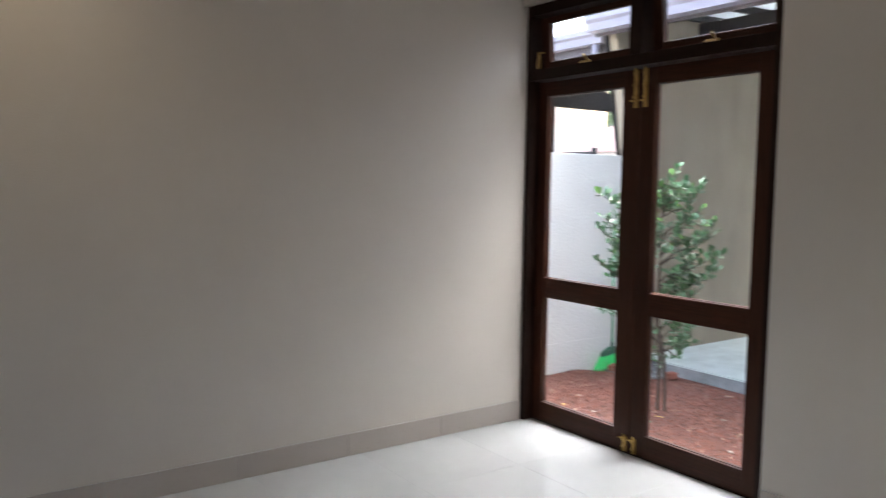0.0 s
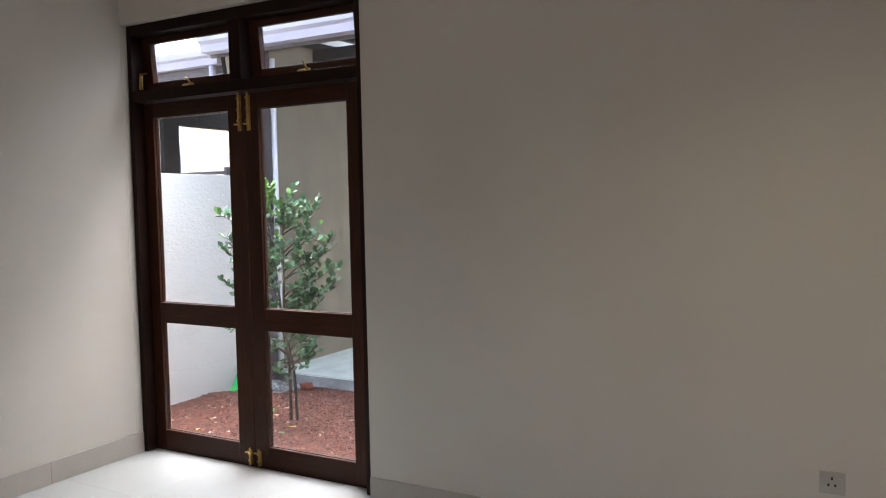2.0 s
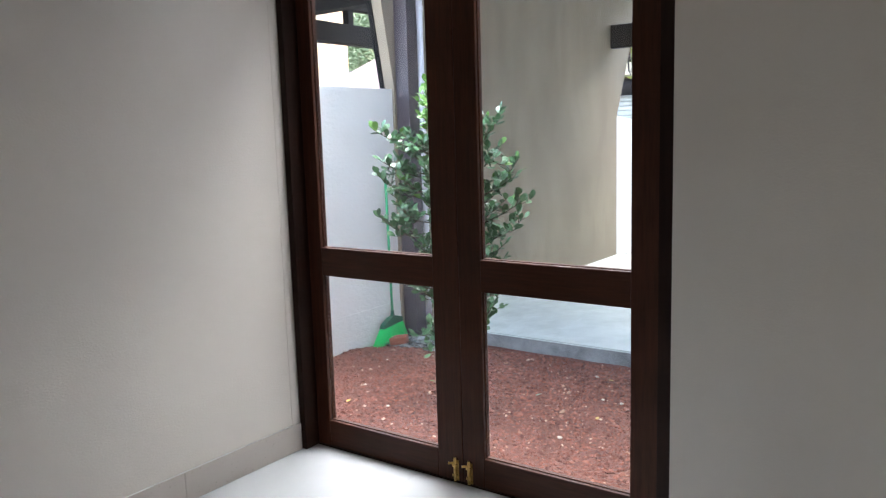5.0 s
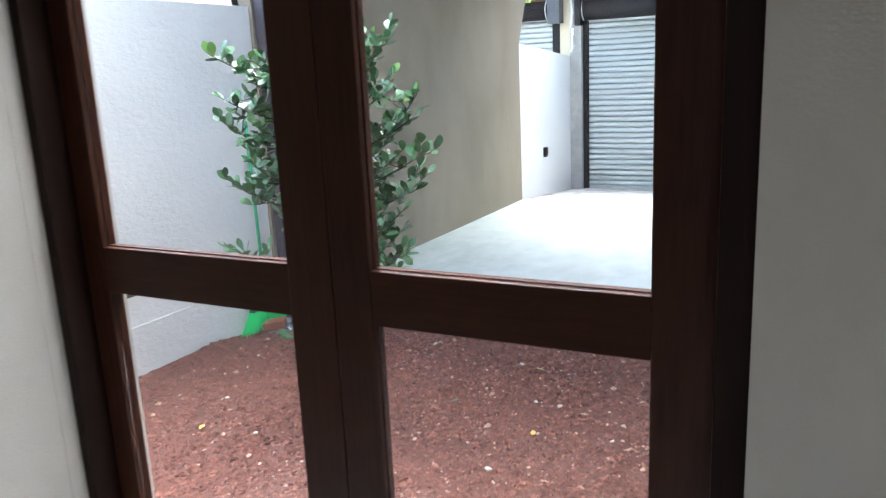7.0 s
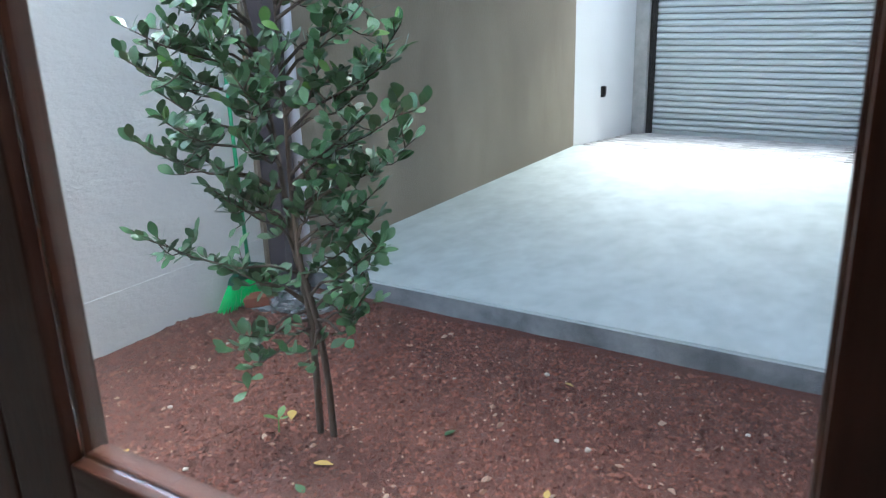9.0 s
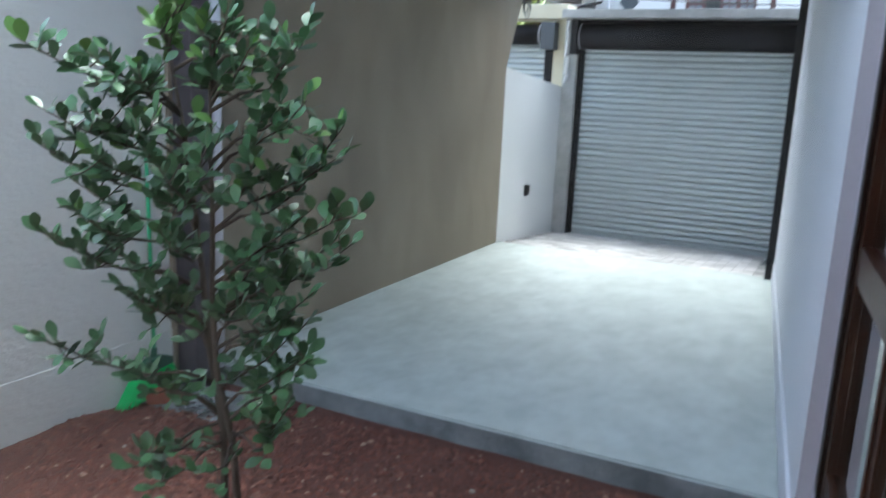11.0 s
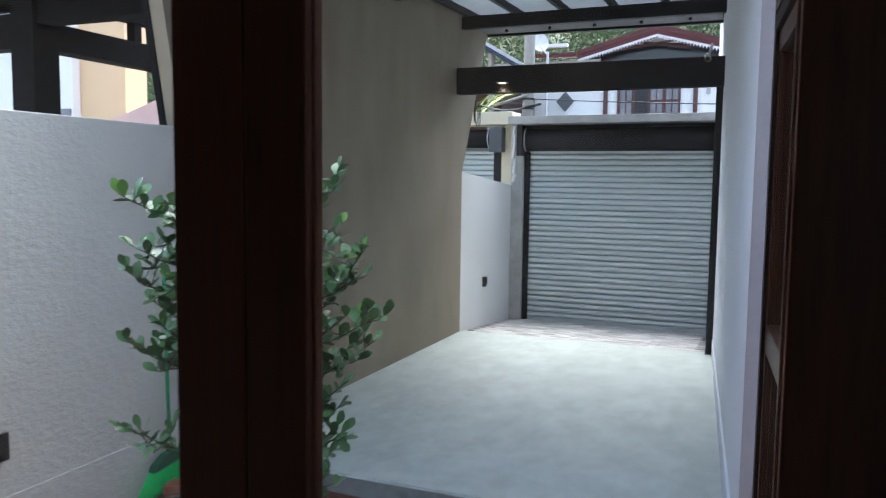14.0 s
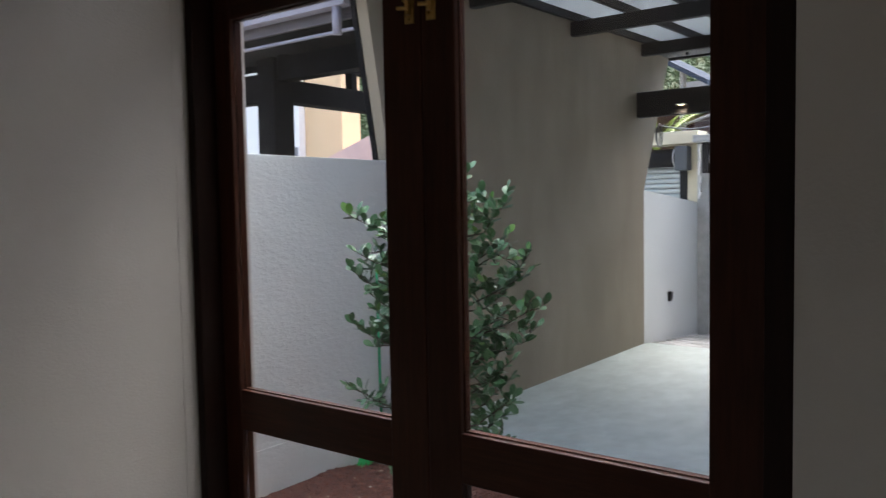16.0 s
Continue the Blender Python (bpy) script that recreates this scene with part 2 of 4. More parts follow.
def tube(points, radii, sides=8, bm=None):
    """A tapered tube through points."""
    own = bm or bmesh.new()
    pts = [Vector(p) for p in points]
    rings = []
    for k, p in enumerate(pts):
        d = (pts[min(k + 1, len(pts) - 1)] - pts[max(k - 1, 0)]).normalized()
        side = d.orthogonal().normalized() if k == 0 else (side - d * side.dot(d)).normalized()
        up = d.cross(side)
        rings.append([own.verts.new(p + radii[k] * (math.cos(a) * side + math.sin(a) * up)) for a in (2 * math.pi * i / sides for i in range(sides))])
    for u, v in zip(rings, rings[1:]):
        for i in range(sides):
            own.faces.new((u[i], u[(i + 1) % sides], v[(i + 1) % sides], v[i]))
    own.faces.new(rings[0][::-1]), own.faces.new(rings[-1])
    return own


def holed_wall(name, axis, face, back, u0, u1, z0, z1, holes, mat):
    """A wall along x ('y' planes) or y ('x' planes) with openings through it, in butted blocks of one mesh."""
    bm = bmesh.new()
    cuts = sorted({u0, u1, *[h[0] for h in holes], *[h[1] for h in holes]})
    for a, b in zip(cuts, cuts[1:]):
        spans = [(z0, z1)]
        for h in holes:
            if h[0] <= a and b <= h[1]:
                spans = [s for lo, hi in spans for s in ((lo, min(hi, h[2])), (max(lo, h[3]), hi)) if s[1] - s[0] > 0.001]
        for lo, hi in spans:
            if axis == "y":
                box(a, b, face, back, lo, hi, bm=bm)
            else:
                box(face, back, a, b, lo, hi, bm=bm)
    bmesh.ops.remove_doubles(bm, verts=bm.verts, dist=0.0005)
    seen = {}
    for f in list(bm.faces):
        key = tuple(round(c, 3) for c in f.calc_center_median())
        seen.setdefault(key, []).append(f)
    bmesh.ops.delete(bm, geom=[f for fs in seen.values() if len(fs) > 1 for f in fs], context="FACES_ONLY")
    bmesh.ops.recalc_face_normals(bm, faces=bm.faces)
    return solid(name, bm, mat)


def ground_z(x, y):
    mound = 0.075 * math.exp(-((x + 1.17) ** 2 + (y - 1.55) ** 2) / 0.5)
    dip = 0.075 * min(1, max(0, (y - 2.2) / 0.8))
    return -0.355 + mound - dip + 0.012 * noise.noise(Vector((x * 3, y * 3, 0)))


# ---- the room ----
WEST, WALL_IN, WALL_OUT = -0.88, -0.12, 0.14
holed_wall("wall_north", "y", WALL_IN, WALL_OUT, WEST, 5.0, -0.4, 3.4, [(-0.879, 0.778, -0.001, 2.49)], M_PAINT)
solid("wall_west", box(-1.075, WEST, -6.5, WALL_OUT, -0.4, 3.4), M_PAINT)
# the south opening is unseen, added to go with the fill lamp
holed_wall("wall_south", "y", -6.5, -6.7, -1.075, 5.2, -0.4, 3.4, [(1.4, 3.4, 0.9, 2.3)], M_PAINT)
solid("wall_east", box(5.0, 5.2, -6.5, 8.0, -0.4, 3.4), M_PAINT)
solid("ceiling", box(WEST, 5.0, -6.5, WALL_IN, 3.05, 3.2), M_CEIL)
floor = solid("floor", box(WEST, 5.0, -6.5, 0.05, -0.12, -0.008), M_GROUT)

# skirting tiles along the west wall and the door wall
skirt_w = solid("baseboard_west", box(WEST, WEST + 0.008, -6.5, -0.122, 0.001, 0.118), M_GROUT)
skirt_n = solid("baseboard_north", box(0.785, 5.0, WALL_IN - 0.008, WALL_IN, 0.001, 0.118), M_GROUT)
for k in range(11):
    a = -0.08 - 0.6 * k
    part("skirting_tile", box(WEST + 0.008, WEST + 0.013, a - 0.5985, a, 0.001, 0.12, 0.002), M_SKIRT, skirt_w)
for k in range(7):
    a = 0.782 + 0.6 * k
    part("skirting_tile", box(a, a + 0.5985, WALL_IN - 0.013, WALL_IN - 0.008, 0.001, 0.12, 0.002), M_SKIRT, skirt_n)


# ---- the glazed double door, with a transom over it ----
def glazed_door(name, label, xl, xr, c, panes):
    """xl, xr: the jambs' inner sides; c: where the leaves meet; panes: the glass of the two leaves."""
    door = thing(name, (c, 0, 0), label, "door", kind="structure")
    f = part("door_frame", box(xl - 0.036, xl, -0.075, 0.06, 0.0, 2.494, 0.004), M_FRAME, door, "dark stained hardwood frame")
    part("jamb", box(xr, xr + 0.062, -0.075, 0.06, 0.0, 2.494, 0.004), M_FRAME, f)
    part("head", box(xl, xr, -0.075, 0.06, 2.43, 2.494, 0.004), M_FRAME, f)
    part("transom_bar", box(xl, xr, -0.07, 0.06, 2.055, 2.115, 0.0015), M_FRAME, f)
    part("mullion", box(c - 0.03, c + 0.05, -0.07, 0.06, 2.115, 2.43, 0.004), M_FRAME, f)
    part("door_stop", box(xl, xl + 0.014, 0.0465, 0.06, 0.006, 2.055, 0.001), M_FRAME, f)
    part("door_stop", box(xr - 0.014, xr, 0.0465, 0.06, 0.006, 2.055, 0.001), M_FRAME, f)
    part("astragal", box(c - 0.014, c + 0.014, 0.0455, 0.054, 0.010, 2.048, 0.002), M_WOOD, door)
    part("threshold", box(xl, xr, 0.0, 0.06, -0.008, 0.006), M_FRAME, f)
    for x0, x1, (p0, p1) in ((xl + 0.002, c - 0.001, panes[0]), (c + 0.001, xr - 0.002, panes[1])):
        leaf = part("door_leaf", box(x0, p0, 0, 0.045, 0.008, 2.05, 0.004), M_WOOD, door, "varnished red-brown wooden door leaf")
        part("stile", box(p1, x1, 0, 0.045, 0.008, 2.05, 0.004), M_WOOD, leaf)
        part("bottom_rail", box(p0, p1, 0.001, 0.044, 0.008, 0.123, 0.003), M_WOODR, leaf)
        part("lock_rail", box(p0, p1, 0.001, 0.044, 0.767, 0.886, 0.003), M_WOODR, leaf)
        part("top_rail", box(p0, p1, 0.001, 0.044, 1.965, 2.05, 0.003), M_WOODR, leaf)
        for z0, z1 in ((0.123, 0.767), (0.886, 1.965)):
            pane = part("pane", box(p0 + 0.001, p1 - 0.001, 0.013, 0.018, z0 + 0.001, z1 - 0.001), M_GLASS, leaf)
            pane.visible_shadow = False
            for a, b in (((p0, p0 + 0.004), (z0, z1)), ((p1 - 0.004, p1), (z0, z1))):
                part("bead", box(a[0], a[1], 0.0185, 0.036, b[0], b[1], 0.001), M_WOOD, leaf)
            for a in (z0, z1 - 0.004):
                part("bead", box(p0 + 0.004, p1 - 0.004, 0.0185, 0.036, a, a + 0.004, 0.001), M_WOODR, leaf)
    # top-hung transom sashes, pushed out a little at the foot
    for x0, x1 in ((xl + 0.002, c - 0.032), (c + 0.052, xr - 0.002)):
        tilt = Matrix.Translation((0, 0.02, 2.425)) @ Matrix.Rotation(radians(5), 4, "X") @ Matrix.Translation((0, -0.02, -2.425))

        def tilted(bm):
            bmesh.ops.transform(bm, matrix=tilt, verts=bm.verts)
            return bm
        sash = part("transom_sash", tilted(box(x0, x0 + 0.062, 0.0, 0.04, 2.12, 2.428, 0.003)), M_WOOD, door, "small wooden top-hung sash, ajar")
        part("stile", tilted(box(x1 - 0.062, x1, 0.0, 0.04, 2.12, 2.428, 0.003)), M_WOOD, sash)
        part("bottom_rail", tilted(box(x0 + 0.062, x1 - 0.062, 0.001, 0.039, 2.12, 2.172, 0.003)), M_WOODR, sash)
        part("top_rail", tilted(box(x0 + 0.062, x1 - 0.062, 0.001, 0.039, 2.392, 2.428, 0.003)), M_WOODR, sash)
        pane = part("pane", tilted(box(x0 + 0.062, x1 - 0.062, 0.018, 0.022, 2.172, 2.392)), M_GLASS, sash)
        pane.visible_shadow = False
        xm = (x0 + x1) / 2
        bm = box(xm - 0.035, xm + 0.035, -0.004, 0.004, 2.128, 2.142, 0.002)
        rod((xm + 0.02, -0.002, 2.135), (xm + 0.03, -0.05, 2.165), 0.006, bm=bm)
        rod((xm - 0.03, -0.02, 2.13), (xm + 0.02, -0.02, 2.13), 0.004, bm=bm)
        part("sash_fastener", bm, M_BRASS, sash, "brass sash fastener")
        if x0 < c - 0.1:
            bm = rod((x0 + 0.008, -0.03, 2.13), (x0 + 0.020, -0.034, 2.22), 0.006)
            rod((x0 + 0.020, -0.034, 2.22), (x0 + 0.034, 0.0, 2.225), 0.005, bm=bm)
            rod((x0 + 0.030, -0.03, 2.13), (x0 + 0.034, -0.034, 2.21), 0.004, bm=bm)
            part("stay", bm, M_BRASS, sash, "brass casement stay")
    # bolts at the head and the foot of both leaves
    for x in (c - 0.032, c + 0.032):
        bm = box(x - 0.013, x + 0.013, -0.004, 0.0, 1.85, 2.045, 0.001)
        rod((x, -0.010, 1.87), (x, -0.010, 2.06), 0.006, bm=bm)
        for z in (1.90, 1.96, 2.02):
            box(x - 0.011, x + 0.011, -0.016, -0.004, z, z + 0.012, 0.002, bm=bm)
        rod((x, -0.010, 1.885), (x - 0.02, -0.026, 1.885), 0.005, bm=bm)
        part("flush_bolt", bm, M_BRASS, door, "long brass flush bolt")
        bm = box(x - 0.012, x + 0.012, -0.004, 0.0, 0.012, 0.095, 0.001)
        rod((x, -0.010, 0.012), (x, -0.010, 0.105), 0.006, bm=bm)
        for z in (0.03, 0.07):
            box(x - 0.011, x + 0.011, -0.016, -0.004, z, z + 0.01, 0.002, bm=bm)
        rod((x, -0.010, 0.085), (x - 0.022, -0.026, 0.085), 0.005, bm=bm)
        part("foot_bolt", bm, M_BRASS, door, "short brass bolt")
    return door


door_1 = glazed_door("door_1", "dark red-brown wooden double door with glass panes, closed", -0.847, 0.72, -0.07, ((-0.772, -0.189), (0.027, 0.603)))
door_2 = glazed_door("door_2", "wooden glazed door with reflecting panes, facing the garden", 0.20, 2.545, 1.735, ((0.33, 1.68), (1.80, 2.485)))
door_2.matrix_basis = pose(0.7117, 1.735, 0, 0, 0, 93.72)

# wall socket by the door wall
sock = thing("wall_socket", (2.789, WALL_IN, 0.41), "white plastic three-pin wall socket with switch", "socket")
part("plate", box(2.744, 2.83, WALL_IN - 0.01, WALL_IN, 0.37, 0.452, 0.003), M_SWITCH, sock)
for dx, dz in ((0, 0.02), (-0.011, -0.004), (0.011, -0.004)):
    part("pin_hole", box(2.782 + dx, 2.789 + dx, WALL_IN - 0.0115, WALL_IN - 0.0095, 0.402 + dz, 0.412 + dz), M_BLACK, sock)
part("rocker", box(2.806, 2.818, WALL_IN - 0.014, WALL_IN - 0.009, 0.405, 0.43, 0.002), M_SWITCH, sock)


def downlight(x, y, z, power, label):
    lit = thing("downlight", (x, y, z), label, "ceiling light", "recessed downlights")
    bm = rod((x, y, z - 0.012), (x, y, z), 0.055, sides=24)
    part("trim_ring", bm, M_WPLAST, lit)
    part("lens", rod((x, y, z - 0.016), (x, y, z - 0.0125), 0.042, sides=24), M_LED, lit, "glowing warm lens")
    lamp("downlight_lamp", "SPOT", power, (1.0, 0.78, 0.5), look((x, y, z - 0.03), (x, y + 0.001, 0)), cone=120, radius=0.04)


downlight(-0.45, -2.95, 3.05, 2.4, "round warm recessed ceiling downlight, out of view")
# next two are added, unseen fill that warms and brightens the door wall and room
downlight(2.9, -1.7, 3.05, 9, "round warm recessed ceiling downlight, out of view")
downlight(2.9, -4.8, 3.05, 6, "round warm recessed ceiling downlight, out of view")

# ---- the next room, behind the second door ----
XW0, SK = 0.49, -0.0725                         # the drive's house wall runs a little askew
solid("floor_2", box(0.66, 5.0, WALL_OUT, 8.0, -0.4, 0.0), M_TILE)
wall_house = holed_wall("wall_house", "x", 0.655, 0.86, WALL_OUT, 2.66, -0.4, 3.4, [(0.166, 2.604, 0.001, 2.49)], M_PLINTH)
wall_house.matrix_basis = pose(0.714, 1.70, 0, 0, 0, 3.72) @ pose(-0.714, -1.70, 0)
solid("wall_return", box(0.542, 0.592, 2.652, 2.658, -0.15, 3.4), M_PLINTH)
solid("wall_inner", box(0.86, 5.0, 7.8, 8.0, 0.0, 3.4), M_PAINT)
solid("ceiling_2", box(0.86, 5.0, WALL_OUT, 8.0, 3.05, 3.2), M_CEIL)
bm = prism([(XW0 + SK * (2.66 - 3.1) + 0.02, 2.66), (XW0 + SK * (10.0 - 3.1), 10.0), (0.9, 10.0), (0.9, 2.66)], "z", -0.15, 3.5)
solid("wall_drive", bm, M_HOUSE)
bm = prism([(XW0 + SK * (2.62 - 3.1) + 0.005, 2.60), (XW0 + SK * (10.0 - 3.1) - 0.004, 10.0), (0.86, 10.0), (0.655, 2.60)], "z", -0.6, -0.15)
solid("plinth", bm, M_HOUSE)

# ---- the garden ----
bm = bmesh.new()
nx, ny = 46, 44
grid = [[bm.verts.new((-2.66 + 3.34 * i / nx, 0.13 + 2.99 * j / ny, 0)) for i in range(nx + 1)] for j in range(ny + 1)]
for row in grid:
    for v in row:
        v.co.z = ground_z(v.co.x, v.co.y)
for j in range(ny):
    for i in range(nx):
        bm.faces.new((grid[j][i], grid[j][i + 1], grid[j + 1][i + 1], grid[j + 1][i]))
solid("garden_bed", bm, M_SOIL, "bed of red-brown crushed stone", "ground", smooth=True)

rng = np.random.default_rng(3)
COUNT = 52000
px, py = rng.uniform(-2.64, 0.64, COUNT), rng.uniform(0.15, 3.02, COUNT)
size = np.clip(rng.lognormal(math.log(0.0047), 0.46, COUNT), 0.0024, 0.015)
form = np.array([(1.5, 0, 0), (-1.5, 0, 0), (0, 1, 0), (0, -1, 0), (0, 0, 0.8), (0, 0, -0.8)], float)
faces8 = np.array([(0, 2, 4), (2, 1, 4), (1, 3, 4), (3, 0, 4), (2, 0, 5), (1, 2, 5), (3, 1, 5), (0, 3, 5)])
turn = rng.uniform(0, 6.283, COUNT)
jit = form[None] * rng.uniform(0.6, 1.35, (COUNT, 6, 1)) + rng.normal(0, 0.16, (COUNT, 6, 3))
cs, sn = np.cos(turn)[:, None], np.sin(turn)[:, None]
jx, jy = jit[:, :, 0] * cs - jit[:, :, 1] * sn, jit[:, :, 0] * sn + jit[:, :, 1] * cs
pz = np.array([ground_z(a, b) for a, b in zip(px, py)]) + size * 0.35
verts = np.stack([px[:, None] + jx * size[:, None], py[:, None] + jy * size[:, None], pz[:, None] + jit[:, :, 2] * size[:, None]], 2).reshape(-1, 3)
tris = (faces8[None] + 6 * np.arange(COUNT)[:, None, None]).reshape(-1, 3)
me = bpy.data.meshes.new("crushed_stone")
me.from_pydata(verts.tolist(), [], tris.tolist())
tagged(finish(new("crushed_stone", me), M_STONES), "loose red-brown crushed stone chips", "gravel", kind="stuff")


def pebble(x, y, r, mat, label, name="pebble", category="stone"):
    bm = bmesh.new()
    bmesh.ops.create_icosphere(bm, subdivisions=2, radius=r)
    for v in bm.verts:
        v.co *= 0.8 + 0.5 * noise.noise(v.co * 40 + Vector((x, y, 0)) * 9)
        v.co.z *= 0.6
    z = ground_z(x, y) + r * 0.35
    bmesh.ops.translate(bm, verts=bm.verts, vec=(x, y, z))
    ob = solid(name, bm, mat, label, category, "", True, "pale pebbles on the bed")
    return ob


def fallen_leaf(x, y, length, turn_by, mat, label):
    bm = leaf_mesh(length, 0.5, 0.25)
    bmesh.ops.transform(bm, verts=bm.verts, matrix=pose(x, y, ground_z(x, y) + 0.012, 8, 5, turn_by))
    ob = solid("fallen_leaf", bm, mat, label, "leaf", "", True, "fallen leaves on the bed")


def leaf_mesh(length, width, cup):
    """A cupped oval leaf along +y with a folded midrib and some thickness."""
    bm = bmesh.new()
    rows = []
    for k in range(6):
        t = k / 5
        w = width * length * 0.5 * math.sin(math.pi * (0.02 + 0.935 * t ** 1.35)) ** 0.75
        bend = -cup * length * t * t * 0.6
        rows.append([bm.verts.new((s * w, t * length, bend + cup * 0.35 * w * abs(s))) for s in (-1, 0, 1)])
    for a, b in zip(rows, rows[1:]):
        for i in range(2):
            bm.faces.new((a[i], a[i + 1], b[i + 1], b[i]))
    return bm


for x, y, length, a in ((-1.31, 1.60, 0.075, 40), (-0.98, 1.45, 0.07, 110), (-0.54, 2.55, 0.05, 70), (-0.30, 1.75, 0.05, 200), (-1.75, 1.15, 0.05, 20)):
    fallen_leaf(x, y, length, a, M_DRY, "curled yellow fallen leaf on the gravel")
for x, y, length, a in ((-1.02, 1.30, 0.06, 250), (-0.75, 1.9, 0.055, 160)):
    fallen_leaf(x, y, length, a, M_LEAF, "fallen green leaf on the gravel")
for x, y, r in ((-0.35, 1.35, 0.017), (-0.40, 2.05, 0.014), (-0.28, 2.06, 0.015), (0.05, 1.8, 0.012), (-1.9, 1.5, 0.013), (-2.2, 2.1, 0.012), (-1.0, 2.3, 0.012), (0.2, 2.5, 0.014), (-1.45, 1.2, 0.013), (-0.7, 2.62, 0.016)):
    pebble(x, y, r, M_PEBBLE, "small pale pebble lying on the gravel")

# boundary wall, beige wall with raked ends, low wall by the gate
solid("wall_garden", box(-2.85, -2.65, -0.5, 2.84, -0.6, 1.75, 0.006), M_PLASTER)
solid("plaster_band", box(-2.651, -2.645, 0.15, 2.84, -0.6, -0.06, 0.002), M_PLASTER)
bm = prism([(2.842, -0.6), (7.53, -0.6), (7.53, 1.55), (8.40, 3.34), (2.57, 3.20), (2.842, 1.75)], "x", -2.73, -2.63)
solid("wall_beige", bm, M_BEIGE)
bm = prism([(2.83, 1.752), (2.90, 1.752), (2.63, 3.2), (2.56, 3.2)], "x", -2.775, -2.731)
solid("trim_rake", bm, M_RAKE)
bm = prism([(7.532, -0.7), (9.55, -0.7), (9.55, 1.39), (7.532, 1.56)], "x", -2.83, -2.634)
solid("wall_low", bm, M_SMOOTH)
solid("pier", box(-2.634, -2.47, 9.45, 9.75, -0.7, 2.22, 0.004), M_CAP)

# wall lamp in the boundary wall
lampbox = thing("wall_light", (-2.65, 1.6, 0.185), "black square recessed garden wall light, unlit", "light")
part("housing", box(-2.66, -2.635, 1.545, 1.65, 0.12, 0.25, 0.004), M_BLACK, lampbox)
part("louvre", box(-2.636, -2.628, 1.56, 1.635, 0.14, 0.16, 0.002), M_STEEL, lampbox)
part("louvre", box(-2.636, -2.628, 1.56, 1.635, 0.19, 0.21, 0.002), M_STEEL, lampbox)
sb = thing("outlet_box", (-2.634, 8.36, 0.18), "small black weatherproof outlet on the low wall", "socket")
part("case", box(-2.64, -2.60, 8.32, 8.40, 0.12, 0.245, 0.006), M_BLACK, sb)
part("lid", box(-2.60, -2.592, 8.325, 8.395, 0.15, 0.24, 0.003), M_STEEL, sb)

# column and downpipe
post = thing("roof_post", (-2.52, 2.93, -0.42), "brown-purple painted steel roof post", "post")
part("shaft", box(-2.625, -2.49, 2.86, 3.0, -0.42, 3.1, 0.006), M_POST, post)
part("base_plate", box(-2.628, -2.44, 2.80, 3.04, -0.43, -0.415, 0.003), M_POST, post)
for dx, dy in ((-2.47, 2.82), (-2.47, 3.02)):
    part("anchor_bolt", rod((dx, dy, -0.415), (dx, dy, -0.38), 0.008, sides=6), M_STEEL, post)
pipe = thing("downpipe", (-2.515, 3.062, -0.3), "white plastic downpipe beside the steel post", "pipe")
part("tube", rod((-2.515, 3.062, -0.32), (-2.515, 3.062, 2.95), 0.034, sides=20), M_PVC, pipe, smooth=True)
for z in (0.2, 1.3, 2.4):
    part("clip", rod((-2.515, 3.062, z), (-2.515, 3.062, z + 0.03), 0.039, sides=20), M_PVC, pipe)
bm = bmesh.new()
bmesh.ops.create_grid(bm, x_segments=10, y_segments=8, size=0.5)
for v in bm.verts:
    v.co = Vector((-2.37 + v.co.x * 0.52, 2.74 + v.co.y * 0.34, -0.385 + 0.03 * noise.noise(v.co * 5)))
ext = bmesh.ops.extrude_face_region(bm, geom=bm.faces[:])
bmesh.ops.translate(bm, verts=[v for v in ext["geom"] if isinstance(v, bmesh.types.BMVert)], vec=(0, 0, -0.12))
bmesh.ops.recalc_face_normals(bm, faces=bm.faces)
foot = solid("footing", bm, M_EDGE, "rough grey concrete footing at the post", "footing")
for x, y, a in ((-2.50, 2.62, 25), (-2.02, 2.86, -35)):
    bm = box(-0.075, 0.075, -0.045, 0.045, -0.03, 0.03, 0.006)
    bmesh.ops.transform(bm, verts=bm.verts, matrix=pose(x, y, ground_z(x, y) + 0.055, 6, -8, a))
    ob = solid("loose_brick", bm, M_BRICK, "broken red brick lying by the post", "brick", "", group="loose bricks")
bm = bmesh.new()
bmesh.ops.create_icosphere(bm, subdivisions=4, radius=1)
for v in bm.verts:
    k = 1 + 0.5 * noise.noise(v.co * 2.4) + 0.25 * noise.noise(v.co * 6)
    v.co = Vector((-2.27 + v.co.x * 0.13 * k, 2.66 + v.co.y * 0.09 * k, -0.345 + v.co.z * 0.05 * k))
ob = solid("plastic_bag", bm, M_BAG, "crumpled clear plastic bag by the post", "bag", "", True)

